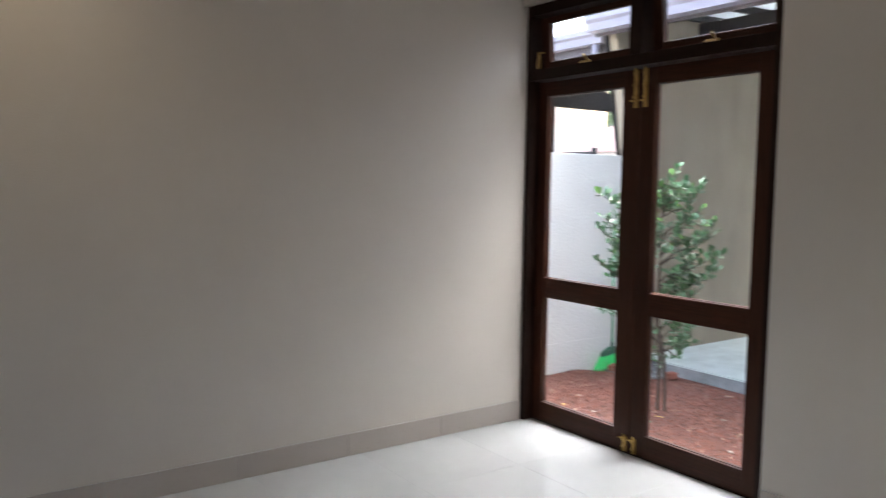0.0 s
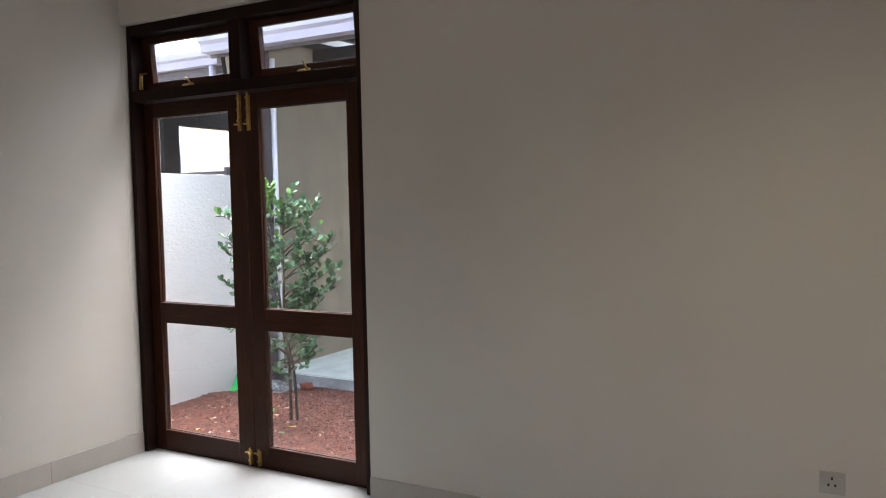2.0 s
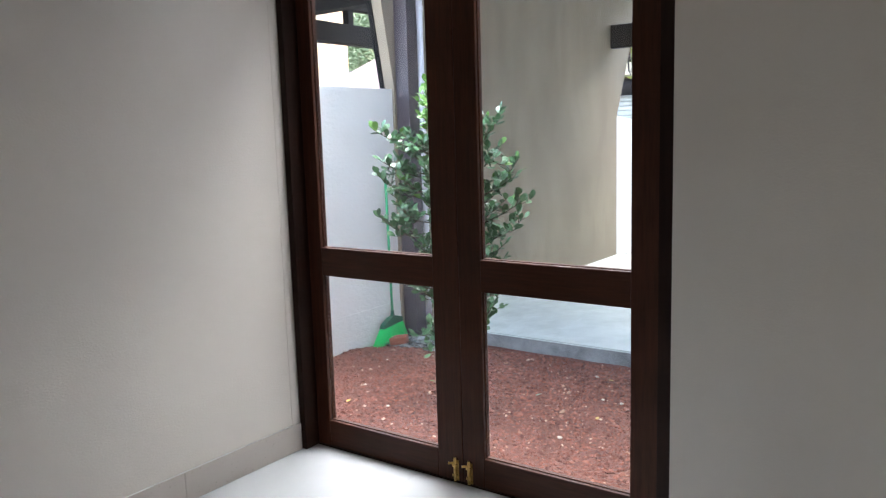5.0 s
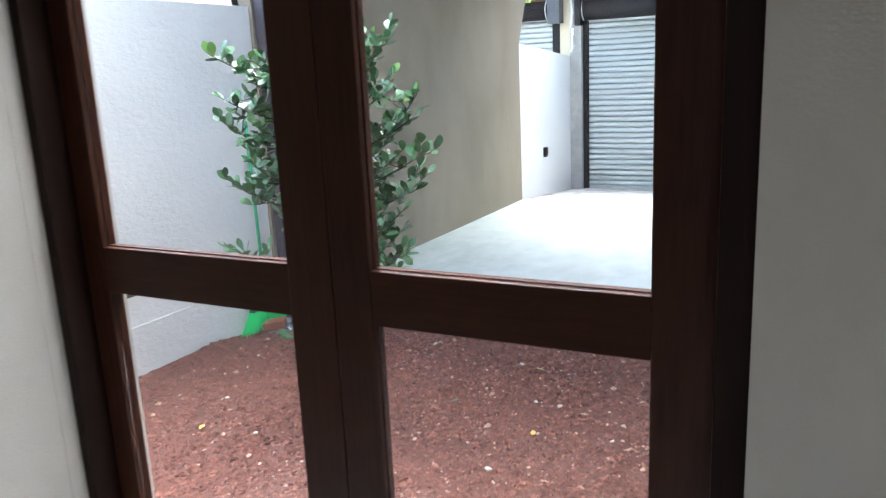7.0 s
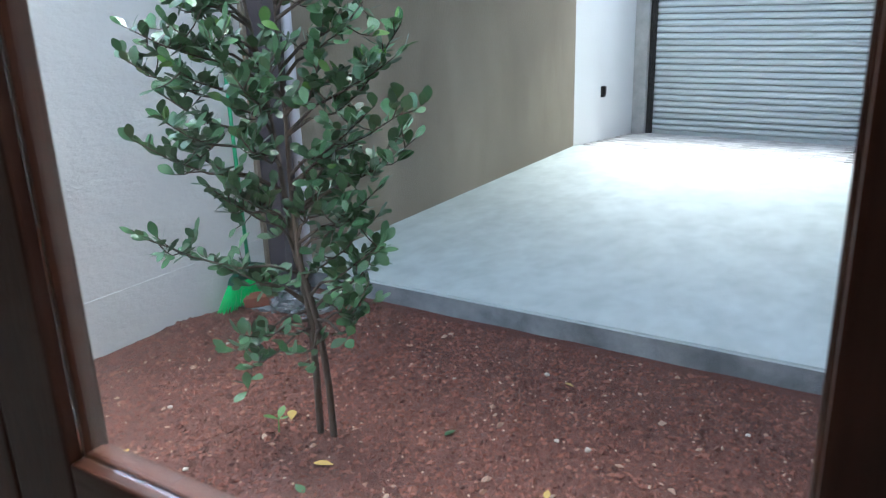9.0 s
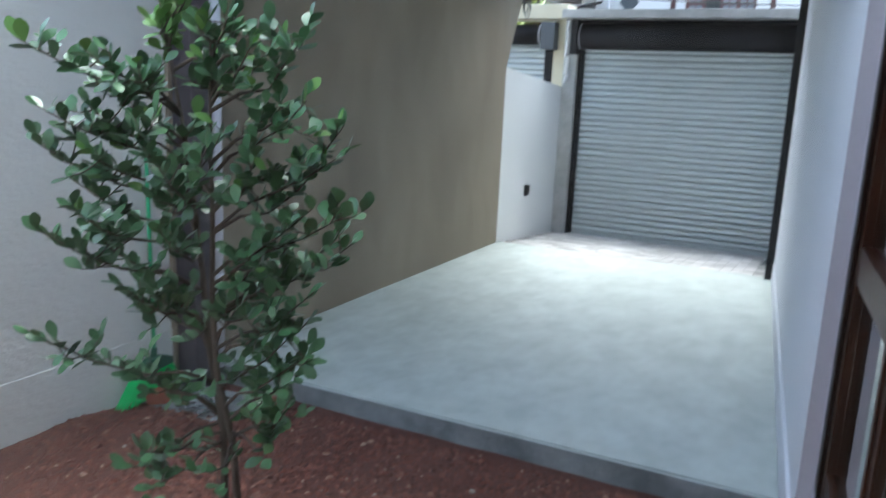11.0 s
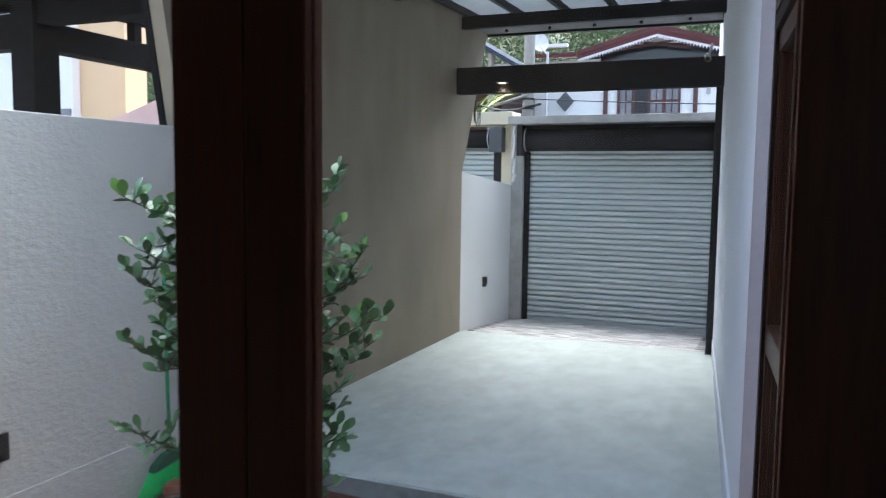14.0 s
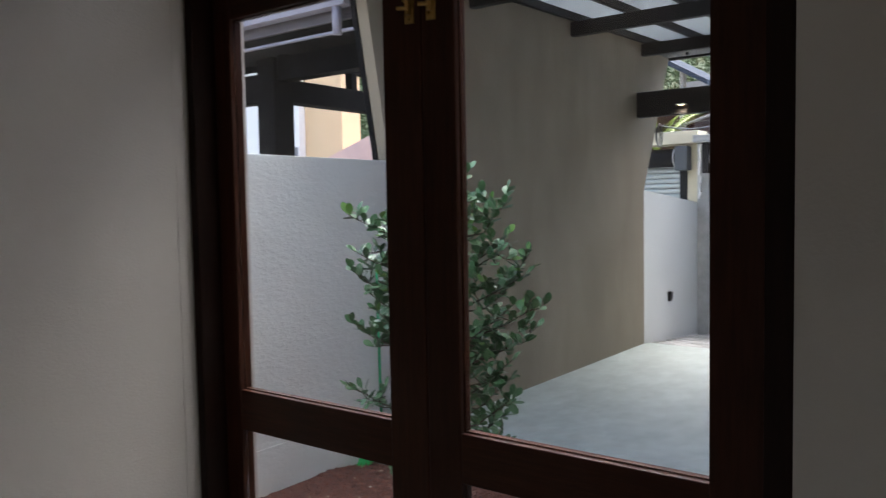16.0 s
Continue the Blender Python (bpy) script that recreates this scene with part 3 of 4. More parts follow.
# broom leaning on the wall
broom = thing("broom", (-2.58, 2.60, -0.37), "bright green plastic broom leaning on the wall", "broom")
part("handle", rod((-2.59, 2.655, -0.20), (-2.635, 2.685, 1.02), 0.011, sides=12), M_GREENH, broom, smooth=True)
part("socket", rod((-2.585, 2.645, -0.225), (-2.593, 2.658, -0.11), 0.02, 0.015, sides=12), M_GREEND, broom)
bm = prism([(2.50, -0.24), (2.76, -0.215), (2.755, -0.18), (2.68, -0.155), (2.61, -0.16), (2.52, -0.205)], "x", -2.61, -2.56)
part("head", bm, M_GREEND, broom, "dark green broom head")
bm = bmesh.new()
for i in range(34):
    for j in range(5):
        t = i / 33
        y0, x0 = 2.505 + 0.25 * t, -2.605 + 0.01 * j
        z0 = -0.24 + 0.026 * t
        lean = (t - 0.62) * 0.16
        rod((x0, y0, z0), (x0 + rng.normal(0, 0.006) + (j - 2) * 0.006, y0 + lean + rng.normal(0, 0.004), z0 - 0.135 + rng.normal(0, 0.004)), 0.0035, 0.0025, 4, bm=bm)
part("bristles", bm, M_GREENB, broom, "bright green bristles")

# ---- the tree ----
tree = thing("young_tree", (-1.17, 1.6, -0.29), "young slender tree with glossy oval green leaves", "tree")


def along(pts, t):
    k = min(int(t * (len(pts) - 1)), len(pts) - 2)
    f = t * (len(pts) - 1) - k
    return Vector(pts[k]).lerp(Vector(pts[k + 1]), f)


stem_a = [(-1.165, 1.60, -0.33), (-1.16, 1.60, -0.05), (-1.155, 1.59, 0.20), (-1.235, 1.62, 0.45), (-1.265, 1.62, 0.75), (-1.285, 1.60, 1.05), (-1.33, 1.58, 1.35), (-1.38, 1.57, 1.62)]
stem_b = [(-1.098, 1.60, -0.33), (-1.103, 1.60, -0.08), (-1.112, 1.585, 0.16), (-1.15, 1.56, 0.40), (-1.155, 1.55, 0.65), (-1.13, 1.53, 0.90), (-1.125, 1.52, 1.15), (-1.11, 1.51, 1.42)]
trunk = part("trunk", tube(stem_a, [0.014, 0.013, 0.012, 0.011, 0.009, 0.007, 0.005, 0.003]), M_BARK, tree, smooth=True)
part("stem", tube(stem_b, [0.013, 0.0125, 0.012, 0.010, 0.008, 0.007, 0.005, 0.003]), M_BARK, tree, smooth=True)
# where the boughs of the two stems end, across and up
boughs_a = [(-1.27, 1.63), (-1.24, 1.59), (-1.28, 1.51), (-1.22, 1.52), (-1.20, 1.43), (-1.47, 1.39), (-1.36, 1.37), (-1.29, 1.34), (-1.33, 1.27), (-1.27, 1.21),
            (-1.46, 1.22), (-1.37, 1.22), (-1.46, 1.11), (-1.36, 1.10), (-1.30, 1.14), (-1.46, 1.01), (-1.47, 0.88), (-1.39, 0.85), (-1.36, 0.94), (-1.30, 0.98),
            (-1.33, 0.73), (-1.42, 0.57), (-1.42, 0.45), (-1.34, 0.44), (-1.29, 0.61), (-1.25, 0.68), (-1.25, 0.89), (-1.23, 1.07), (-1.25, 0.24), (-1.31, 0.13),
            (-1.26, 0.11)]
boughs_b = [(-1.12, 1.53), (-1.04, 1.48), (-0.86, 1.43), (-0.93, 1.45), (-1.00, 1.40), (-1.13, 1.40), (-0.81, 1.26), (-0.75, 1.19), (-0.88, 1.28), (-0.73, 1.12),
            (-0.84, 1.08), (-0.98, 1.10), (-1.09, 1.12), (-1.19, 1.16), (-0.66, 0.95), (-0.76, 0.97), (-0.89, 0.90), (-0.71, 0.84), (-0.82, 0.83), (-0.97, 0.75),
            (-0.79, 0.72), (-0.90, 0.65), (-0.77, 0.53), (-0.88, 0.56), (-0.92, 0.43), (-0.86, 0.39), (-1.05, 0.83), (-1.09, 0.64), (-0.89, 0.25), (-1.03, 0.25), (-1.16, 0.16)]
tr = random.Random(11)
leaves = []
for stem, n, tx, tz in [(stem_a, n, *p) for n, p in enumerate(boughs_a)] + [(stem_b, n, *p) for n, p in enumerate(boughs_b)]:
    low = tz < 0.3
    dz = 0.10 + 0.32 * abs(tx + 1.17)
    zb = tz - dz if tz > 0.36 else 0.17 + 0.04 * (n % 3)
    t = min(0.95, max(0.26, (zb + 0.33) / (stem[-1][2] + 0.33)))
    a = along(stem, t)
    reach = tx + 1.17
    b = Vector((-1.17 + (0.97 if reach < 0 else 0.92) * reach, 1.57 + (1.24 if reach < 0 else 0.20) * reach + tr.uniform(-0.09, 0.09), tz))
    depth = tr.uniform(-0.30, 0.30) * (1 - min(0.75, abs(reach) / 0.4))
    b += Vector((-0.5, 0.86, 0)) * depth
    mid = a.lerp(b, 0.5) + Vector((tr.uniform(-0.04, 0.04), tr.uniform(-0.04, 0.04), -0.05 + 0.06 * tr.random()))
    pts = [a, a.lerp(mid, 0.5) + Vector((0, 0, 0.02)), mid, mid.lerp(b, 0.5) + Vector((tr.uniform(-0.015, 0.015), 0, -0.012)), b]
    part("branch", tube(pts, [0.0065, 0.0052, 0.0042, 0.0032, 0.0018], 6), M_BARK, tree, smooth=True)
    runs = [(pts, 0.42, 0.0155)]
    for k in range(3 if low else 6):
        f = tr.uniform(0.36, 0.97)
        c = along(pts, f)
        d = c + Vector((tr.uniform(-0.065, 0.065), tr.uniform(-0.075, 0.075), tr.uniform(-0.05, 0.09)))
        twig = [c, c.lerp(d, 0.5) + Vector((0, 0, -0.008)), d]
        part("twig", tube(twig, [0.0028, 0.0022, 0.0013], 5), M_BARK, tree, smooth=True)
        runs.append((twig, 0.3, 0.0155))
    for run, start, gap in runs:
        length = (1 - start) * sum((Vector(q) - Vector(p)).length for p, q in zip(run, run[1:]))
        count = max(4, int(length / gap))
        for k in range(count):
            f = min(1.0, start + (1 - start) * (k + 0.3 + tr.random() * 0.7) / count)
            at = along(run, f)
            way = (along(run, min(1, f + 0.05)) - along(run, max(0, f - 0.05))).normalized()
            side = Vector((tr.uniform(-1, 1), tr.uniform(-1, 1), tr.uniform(-0.3, 0.9))).normalized()
            grow = (way * 0.6 + side * (0.85 if f < 0.93 else 0.45) + Vector((0, 0, 0.15))).normalized()
            leaves.append((at, grow, tr.uniform(0.040, 0.066), tz > 1.5 and tx < -1.2 or f > 0.95 and tz > 0.9 and tr.random() < 0.5))

shapes = []
for width, cup in ((0.62, 0.2), (0.66, 0.45), (0.56, 0.1), (0.64, -0.15)):
    for mat in (M_LEAF, M_LEAFY):
        bm = leaf_mesh(1.0, width, cup)
        me = bpy.data.meshes.new("leaf")
        bm.to_mesh(me)
        bm.free()
        me.materials.append(mat)
        me.polygons.foreach_set("use_smooth", [True] * len(me.polygons))
        shapes.append(me)
leaves.sort(key=lambda e: e[0].y)
crown_v, crown_f, crown_m = [], [], []
for k, (at, grow, length, young) in enumerate(leaves):
    upward = Vector((tr.uniform(-0.6, 0.6), tr.uniform(-0.9, 0.3), 1))
    xa = grow.cross(upward).normalized()
    m = Matrix((xa, grow, xa.cross(grow))).transposed().to_4x4()
    m = Matrix.Translation(at) @ m @ Matrix.Scale(length, 4)
    me = shapes[2 * tr.randrange(4) + bool(young)]
    if k % 4 == 0 and k < 1200:
        ob = new("leaf", me)
        ob.parent = tree
        ob.matrix_basis = Matrix.Translation(-tree.location) @ m
    else:
        base = len(crown_v)
        crown_v += [tuple(m @ v.co - tree.location) for v in me.vertices]
        crown_f += [[base + i for i in p.vertices] for p in me.polygons]
        crown_m += [int(young)] * len(me.polygons)
me = bpy.data.meshes.new("crown")
me.from_pydata(crown_v, [], crown_f)
me.materials.append(M_LEAF), me.materials.append(M_LEAFY)
me.polygons.foreach_set("material_index", crown_m)
me.polygons.foreach_set("use_smooth", [True] * len(me.polygons))
crown = tagged(new("crown", me), kind="stuff")
crown.parent = tree
sprout = thing("seedling", (-1.3, 1.52, ground_z(-1.3, 1.52)), "tiny light green seedling in the gravel", "plant")
part("stalk", rod((-1.3, 1.52, ground_z(-1.3, 1.52)), (-1.295, 1.52, ground_z(-1.3, 1.52) + 0.06), 0.003, 0.002, 6), M_LEAFY, sprout)
for a in (20, 140, 260):
    bm = leaf_mesh(0.06, 0.5, 0.3)
    bmesh.ops.transform(bm, verts=bm.verts, matrix=pose(-1.295, 1.52, ground_z(-1.3, 1.52) + 0.055, 35, 0, a))
    part("leaf", bm, M_LEAFY, sprout, smooth=True)


# ---- the drive ----
def wall_x(y):
    return XW0 + SK * (y - 3.1)


bm = prism([(-2.63, 3.09), (wall_x(3.09), 3.09), (wall_x(7.6), 7.6), (-2.63, 7.6)], "z", -0.6, -0.31)
bmesh.ops.bevel(bm, geom=[e for e in bm.edges if all(abs(v.co.y - 3.09) < 0.01 and v.co.z > -0.4 for v in e.verts)], offset=0.012, segments=2, affect="EDGES")
drive = solid("driveway", bm, M_CONC, "pale grey trowelled concrete drive slab", "driveway")
bm = box(-2.63, wall_x(3.09), 3.084, 3.0885, -0.6, -0.322)
solid("driveway_edge", bm, M_EDGE, "rough grey concrete slab edge", "driveway")
# sloping bed of the paved strip, street and far ground
bm = prism([(7.6, -0.9), (12.0, -0.9), (12.0, -0.53), (9.7, -0.53), (7.6, -0.365)], "x", -2.63, 0.9)
solid("paver_bed", bm, M_EDGE)
bm = box(-300, 300, -300, 900, -0.95, -0.62)
solid("ground", bm, M_GROUND)
solid("road", box(-60, 60, 10.2, 14.5, -0.62, -0.56), M_ROAD)

# ---- roller shutter ----
Y_S = 9.6
gate = thing("roller_shutter", (-1.1, Y_S, -0.48), "closed grey ribbed steel roller shutter", "shutter")
SL, SR, PITCH = -2.40, 0.30, 0.0755
prof = [(0.003, 0.0), (0.020, 0.005), (0.034, 0.016), (0.041, 0.032), (0.038, 0.048), (0.024, 0.062), (0.002, 0.071)]
shape = [(-d, z) for d, z in prof] + [(0.006 - d, z) for d, z in reversed(prof)]
bm = prism(shape, "x", SL, SR)
me_slat = bpy.data.meshes.new("slat")
bm.to_mesh(me_slat)
bm.free()
me_slat.materials.append(M_SLAT)
for k in range(33):
    ob = new("slat", me_slat)
    ob.parent = gate
    ob.location = (1.1, 0, 0.05 + PITCH * k)
# added dark sheet: its colour stands in for the shade between the slats
part("groove_shade_sheet", box(SL, SR, Y_S + 0.008, Y_S + 0.012, -0.43, 2.03), M_GREY, gate)
part("bottom_bar", box(SL, SR, Y_S - 0.03, Y_S + 0.02, -0.51, -0.43, 0.004), M_SLAT, gate)
part("guide_rail", box(SL - 0.07, SL + 0.005, Y_S - 0.07, Y_S + 0.04, -0.52, 1.86, 0.004), M_STEEL, gate)
part("guide_rail", box(SR, SR + 0.07, Y_S - 0.07, Y_S + 0.04, -0.52, 1.86, 0.004), M_STEEL, gate)
part("drum", rod((SL - 0.05, Y_S - 0.08, 2.02), (SR, Y_S - 0.08, 2.02), 0.155, sides=28), M_STEEL, gate, "dark rolled shutter drum", True)
part("hood", box(SL - 0.06, SR, Y_S - 0.12, Y_S + 0.2, 2.15, 2.215, 0.004), M_STEEL, gate)
part("end_plate", box(SL - 0.13, SL - 0.05, Y_S - 0.26, Y_S + 0.12, 1.80, 2.215, 0.004), M_STEEL, gate)
bm = bmesh.new()
for k in range(18):
    a0, a1 = radians(-70 + k * 8), radians(-62 + k * 8)
    rod((SL - 0.035, Y_S - 0.08 - 0.155 * math.cos(a0), 2.02 + 0.155 * math.sin(a0)), (SL - 0.035, Y_S - 0.08 - 0.155 * math.cos(a1), 2.02 + 0.155 * math.sin(a1)), 0.009, sides=6, bm=bm)
part("rim", bm, M_DISH, gate, "pale steel drum rim")
solid("gate_slab", box(-2.63, 0.9, 9.25, 9.9, 2.225, 2.325, 0.006), M_CAP, "weathered concrete slab over the gate", "slab")
gp = thing("gate_post", (wall_x(7.57) - 0.03, 7.57, -0.33), "tall dark steel channel on the house wall", "post")
part("channel", box(wall_x(7.57) - 0.055, wall_x(7.57) + 0.02, 7.5, 7.6, -0.33, 2.43, 0.004), M_STEEL, gp)
part("foot", box(wall_x(7.57) - 0.06, wall_x(7.57) + 0.02, 7.49, 7.61, -0.318, -0.305, 0.002), M_STEEL, gp)

# neighbour's gate beyond the low wall
nb = thing("neighbour_gate", (-3.9, 9.8, -0.6), "neighbour's gate with grey ribbed shutter and cream beam", "gate")
part("beam", box(-6.0, -2.66, 9.55, 9.95, 2.24, 2.42, 0.008), M_CREAM, nb, "cream painted concrete beam")
part("pillar", box(-2.86, -2.70, 9.7, 9.9, -0.6, 2.24, 0.005), M_CREAM, nb, "cream painted pillar")
part("guide_rail", box(-2.98, -2.87, 9.72, 9.8, -0.6, 2.2, 0.004), M_STEEL, nb)
part("motor_box", box(-2.98, -2.80, 9.5, 9.69, 1.86, 2.2, 0.006), M_GREY, nb, "dark grey motor box")
part("drum", rod((-6.0, 9.7, 2.05), (-2.99, 9.7, 2.05), 0.13, sides=24), M_STEEL, nb, smooth=True)
bm = bmesh.new()
for k in range(16):
    a0, a1 = radians(-70 + k * 9), radians(-61 + k * 9)
    rod((-3.03, 9.7 - 0.135 * math.cos(a0), 2.05 + 0.135 * math.sin(a0)), (-3.03, 9.7 - 0.135 * math.cos(a1), 2.05 + 0.135 * math.sin(a1)), 0.009, sides=6, bm=bm)
part("rim", bm, M_DISH, nb)
# same dark backing, painting the groove shade of the neighbour's slats
part("groove_shade_sheet", box(-6.0, -2.97, nb.location.y + 0.008, nb.location.y + 0.012, -0.58, 2.0), M_GREY, nb)
bm = prism(shape, "x", -6.0, -2.97)
me2 = bpy.data.meshes.new("slat")
bm.to_mesh(me2)
bm.free()
me2.materials.append(M_SLAT)
for k in range(34):
    ob = new("slat", me2)
    ob.parent = nb
    ob.location = (3.9, 0, 0.02 + PITCH * k)
bm = bmesh.new()
for k in range(7):
    rod((-2.60 + 0.012 * (k % 3), 9.42, 1.45 + 0.11 * k), (-2.56 - 0.012 * (k % 2), 9.40, 1.55 + 0.11 * k), 0.02, sides=6, bm=bm)
ob = solid("meter_fittings", bm, M_WPLAST, "white plastic pipe fittings on the pier", "fittings", "")


# ---- the roof over the drive ----
def beam_z(y):
    return 3.04 + 0.031 * (y - 3.93)


roof = thing("carport_roof", (-1.1, 5.4, 3.0), "carport roof of dark steel beams and pale sheets", "roof", kind="structure")
for y in (3.93, 5.71, 7.5):
    z = beam_z(y)
    part("beam", box(-2.64, wall_x(y) + 0.02, y - 0.04, y + 0.04, z, z + 0.14, 0.004), M_STEEL, roof)
for k in range(6):
    x = -2.57 + 0.535 * k
    y0, y1 = 2.5, 8.3
    bm = prism([(y0, beam_z(y0) + 0.142), (y1, beam_z(y1) + 0.142), (y1, beam_z(y1) + 0.215), (y0, beam_z(y0) + 0.215)], "x", x - 0.022, x + 0.022)
    part("rafter", bm, M_STEEL, roof)
for k in range(6):
    x = -2.85 + 0.56 * k
    bm = bmesh.new()
    rows = []
    for j in range(0, 29):
        xx = x + 0.558 * j / 28
        zz = 0.222
        rows.append([bm.verts.new((xx, y, beam_z(y) + zz + dz)) for y, dz in ((2.42, 0), (8.4, 0), (8.4, 0.006), (2.42, 0.006))])
    for a, b in zip(rows, rows[1:]):
        for i in range(4):
            bm.faces.new((a[i], a[(i + 1) % 4], b[(i + 1) % 4], b[i]))
    bmesh.ops.recalc_face_normals(bm, faces=bm.faces)
    part("roof_sheet", bm, M_SHEET, roof)
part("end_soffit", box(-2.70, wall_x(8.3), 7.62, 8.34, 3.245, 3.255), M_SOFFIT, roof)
part("end_fascia", box(-2.70, wall_x(8.3), 8.34, 8.40, 3.22, 3.42, 0.004), M_STEEL, roof)
for k in range(5):
    x = -2.3 + 0.52 * k
    part("bracket", rod((x, 8.1, 3.215), (x, 8.1, 3.245), 0.02, sides=10), M_STEEL, roof)
part("gutter", prism([(2.33, 3.10), (2.50, 3.10), (2.50, 2.93), (2.37, 2.93), (2.36, 3.0), (2.33, 3.03)], "x", -2.80, 0.9), M_GUTTER, roof, "mauve-grey roof gutter")
part("fascia", box(-2.80, 0.9, 2.501, 2.53, 2.90, 3.2), M_POST, roof)
solid("tie_beam", box(-2.62, wall_x(7.35) + 0.01, 7.30, 7.42, 2.41, 2.70, 0.005), M_STEEL, "black boxed steel beam over the drive", "beam")

for x, y, z in ((-2.07, 7.255, 2.52), (-1.28, 6.79, beam_z(6.79) + 0.217)):
    lit = thing("drive_downlight", (x, y, z), "small lit square downlight under the carport", "light", "carport downlights")
    part("rim", box(x - 0.055, x + 0.055, y - 0.04, y + 0.04, z - 0.012, z - 0.001, 0.003), M_WPLAST, lit)
    part("lens", box(x - 0.026, x + 0.026, y - 0.02, y + 0.02, z - 0.016, z - 0.0125, 0.001), M_LEDW, lit, "glowing warm lens")
    lamp("drive_lamp", "SPOT", 2.5, (1.0, 0.8, 0.55), look((x, y, z - 0.03), (x, y + 0.001, 0)), cone=130, radius=0.04)

cctv = thing("security_camera", (0.06, 7.27, 2.72), "white bullet security camera on the beam end", "camera")
part("body", rod((0.03, 7.28, 2.70), (0.045, 7.10, 2.645), 0.03, sides=16), M_WPLAST, cctv, smooth=True)
part("lens", rod((0.045, 7.10, 2.645), (0.046, 7.085, 2.64), 0.022, sides=16), M_BLACK, cctv)
part("bracket", rod((0.04, 7.25, 2.70), (0.07, 7.28, 2.82), 0.012, sides=10), M_WPLAST, cctv)
bm = bmesh.new()
for ring in range(4):
    rr = 0.075 + 0.012 * ring
    pts = [(-2.615 + 0.006 * ring, 7.93 + rr * 0.85 * math.cos(a) + 0.01 * ring, 2.24 + rr * 1.35 * math.sin(a)) for a in (2 * math.pi * i / 24 for i in range(25))]
    tube(pts, [0.0045] * 25, 5, bm)
ob = solid("cable_coil", bm, M_BLACK, "coil of black cable hung on the wall end", "cable", "", True)

# ---- white house over the street ----
HY = 19.0
house = thing("white_house", (-2.2, HY, -0.62), "white two-storey house with maroon gabled roof", "house")
part("wall", box(-6.2, 0.0, HY, HY + 6, -0.62, 4.55), M_WHITE, house)
bm = prism([(-3.70, 4.45), (-0.10, 4.45), (-1.88, 5.02)], "y", HY - 0.02, HY + 5.9)
part("gable", bm, M_WHITE, house)
for s in (-1, 1):
    x1, dx = -1.88, 1.90 * s
    pts = [(x1, 5.06), (x1 + dx, 4.55), (x1 + dx, 4.68), (x1, 5.2)]
    part("roof", prism(pts, "y", HY - 0.5, HY + 6.2), M_MAROON, house, "maroon sloping roof")
    part("barge_board", prism([(x1, 5.00), (x1 + dx, 4.49), (x1 + dx, 4.70), (x1, 5.23)], "y", HY - 0.54, HY - 0.50), M_MAROON, house)
    part("barge_moulding", prism([(x1, 5.10), (x1 + dx, 4.59), (x1 + dx, 4.625), (x1, 5.135)], "y", HY - 0.565, HY - 0.541), M_REDW, house)
    bm = bmesh.new()
    for k in range(26):
        t0 = (k + 0.02) / 26
        t1 = (k + 0.98) / 26
        xa, xb = x1 + dx * t0, x1 + dx * t1
        za, zb = 5.0 - 0.51 * t0, 5.0 - 0.51 * t1
        v = [bm.verts.new(p) for p in ((xa, HY - 0.53, za), (xb, HY - 0.53, zb), ((xa + xb) / 2, HY - 0.53, (za + zb) / 2 - 0.12))]
        w = [bm.verts.new((q.co.x, HY - 0.515, q.co.z)) for q in v]
        bm.faces.new(v), bm.faces.new(w[::-1])
        for i in range(3):
            bm.faces.new((v[i], v[(i + 1) % 3], w[(i + 1) % 3], w[i]))
    part("fretwork", bm, M_WHITE, house, "white fretwork valance")
for s in (-1, 1):
    part("valance", prism([(-1.88, 4.95), (-1.88 + 1.90 * s, 4.44), (-1.88 + 1.90 * s, 4.50), (-1.88, 5.01)], "y", HY - 0.512, HY - 0.502), M_WHITE, house)
part("finial", prism([(-1.99, 5.2), (-1.77, 5.2), (-1.88, 5.34)], "y", HY - 0.6, HY - 0.3), M_MAROON, house)
part("brace", rod((-2.7, HY - 0.3, 4.72), (-1.2, HY - 0.3, 4.9), 0.03), M_REDW, house)
part("brace", rod((-2.6, HY - 0.3, 4.9), (-1.1, HY - 0.3, 4.68), 0.03), M_REDW, house)
part("side_roof", prism([(HY - 0.7, 4.55), (HY - 0.7, 4.64), (HY + 3, 5.2), (HY + 3, 5.1)], "x", -5.05, -3.79), M_MAROON, house)
part("gutter_stub", box(-4.75, -4.0, HY - 0.75, HY - 0.6, 4.78, 4.86), M_WHITE, house)
part("lattice", box(-3.3, -0.5, HY - 0.03, HY - 0.021, 4.2, 4.85), M_DARK, house)
for x in (-3.15, -0.99):
    part("pilaster", box(x - 0.05, x + 0.05, HY - 0.08, HY - 0.01, 2.0, 4.5), M_REDW, house)
win = part("window", box(-2.86, -1.34, HY - 0.06, HY - 0.005, 3.08, 3.86), M_REDW, house, "red-brown window with open shutters")
for k in range(4):
    x = -2.80 + 0.37 * k
    for j in range(2):
        for i in range(2):
            if k == 1:
                continue
            part("pane", box(x + 0.02 + 0.155 * i, x + 0.145 + 0.155 * i, HY - 0.075, HY - 0.06, 3.16 + 0.33 * j, 3.44 + 0.33 * j), M_PANE, win)
part("opening", box(-2.42, -2.1, HY - 0.075, HY - 0.06, 3.12, 3.82), M_BLACK, win, "dark open casement")
bm = prism([(-4.18 - 0.30, 3.51), (-4.18, 3.17), (-4.18 + 0.30, 3.51), (-4.18, 3.85)], "y", HY - 0.03, HY - 0.004)
part("diamond_border", bm, M_WHITE, house)
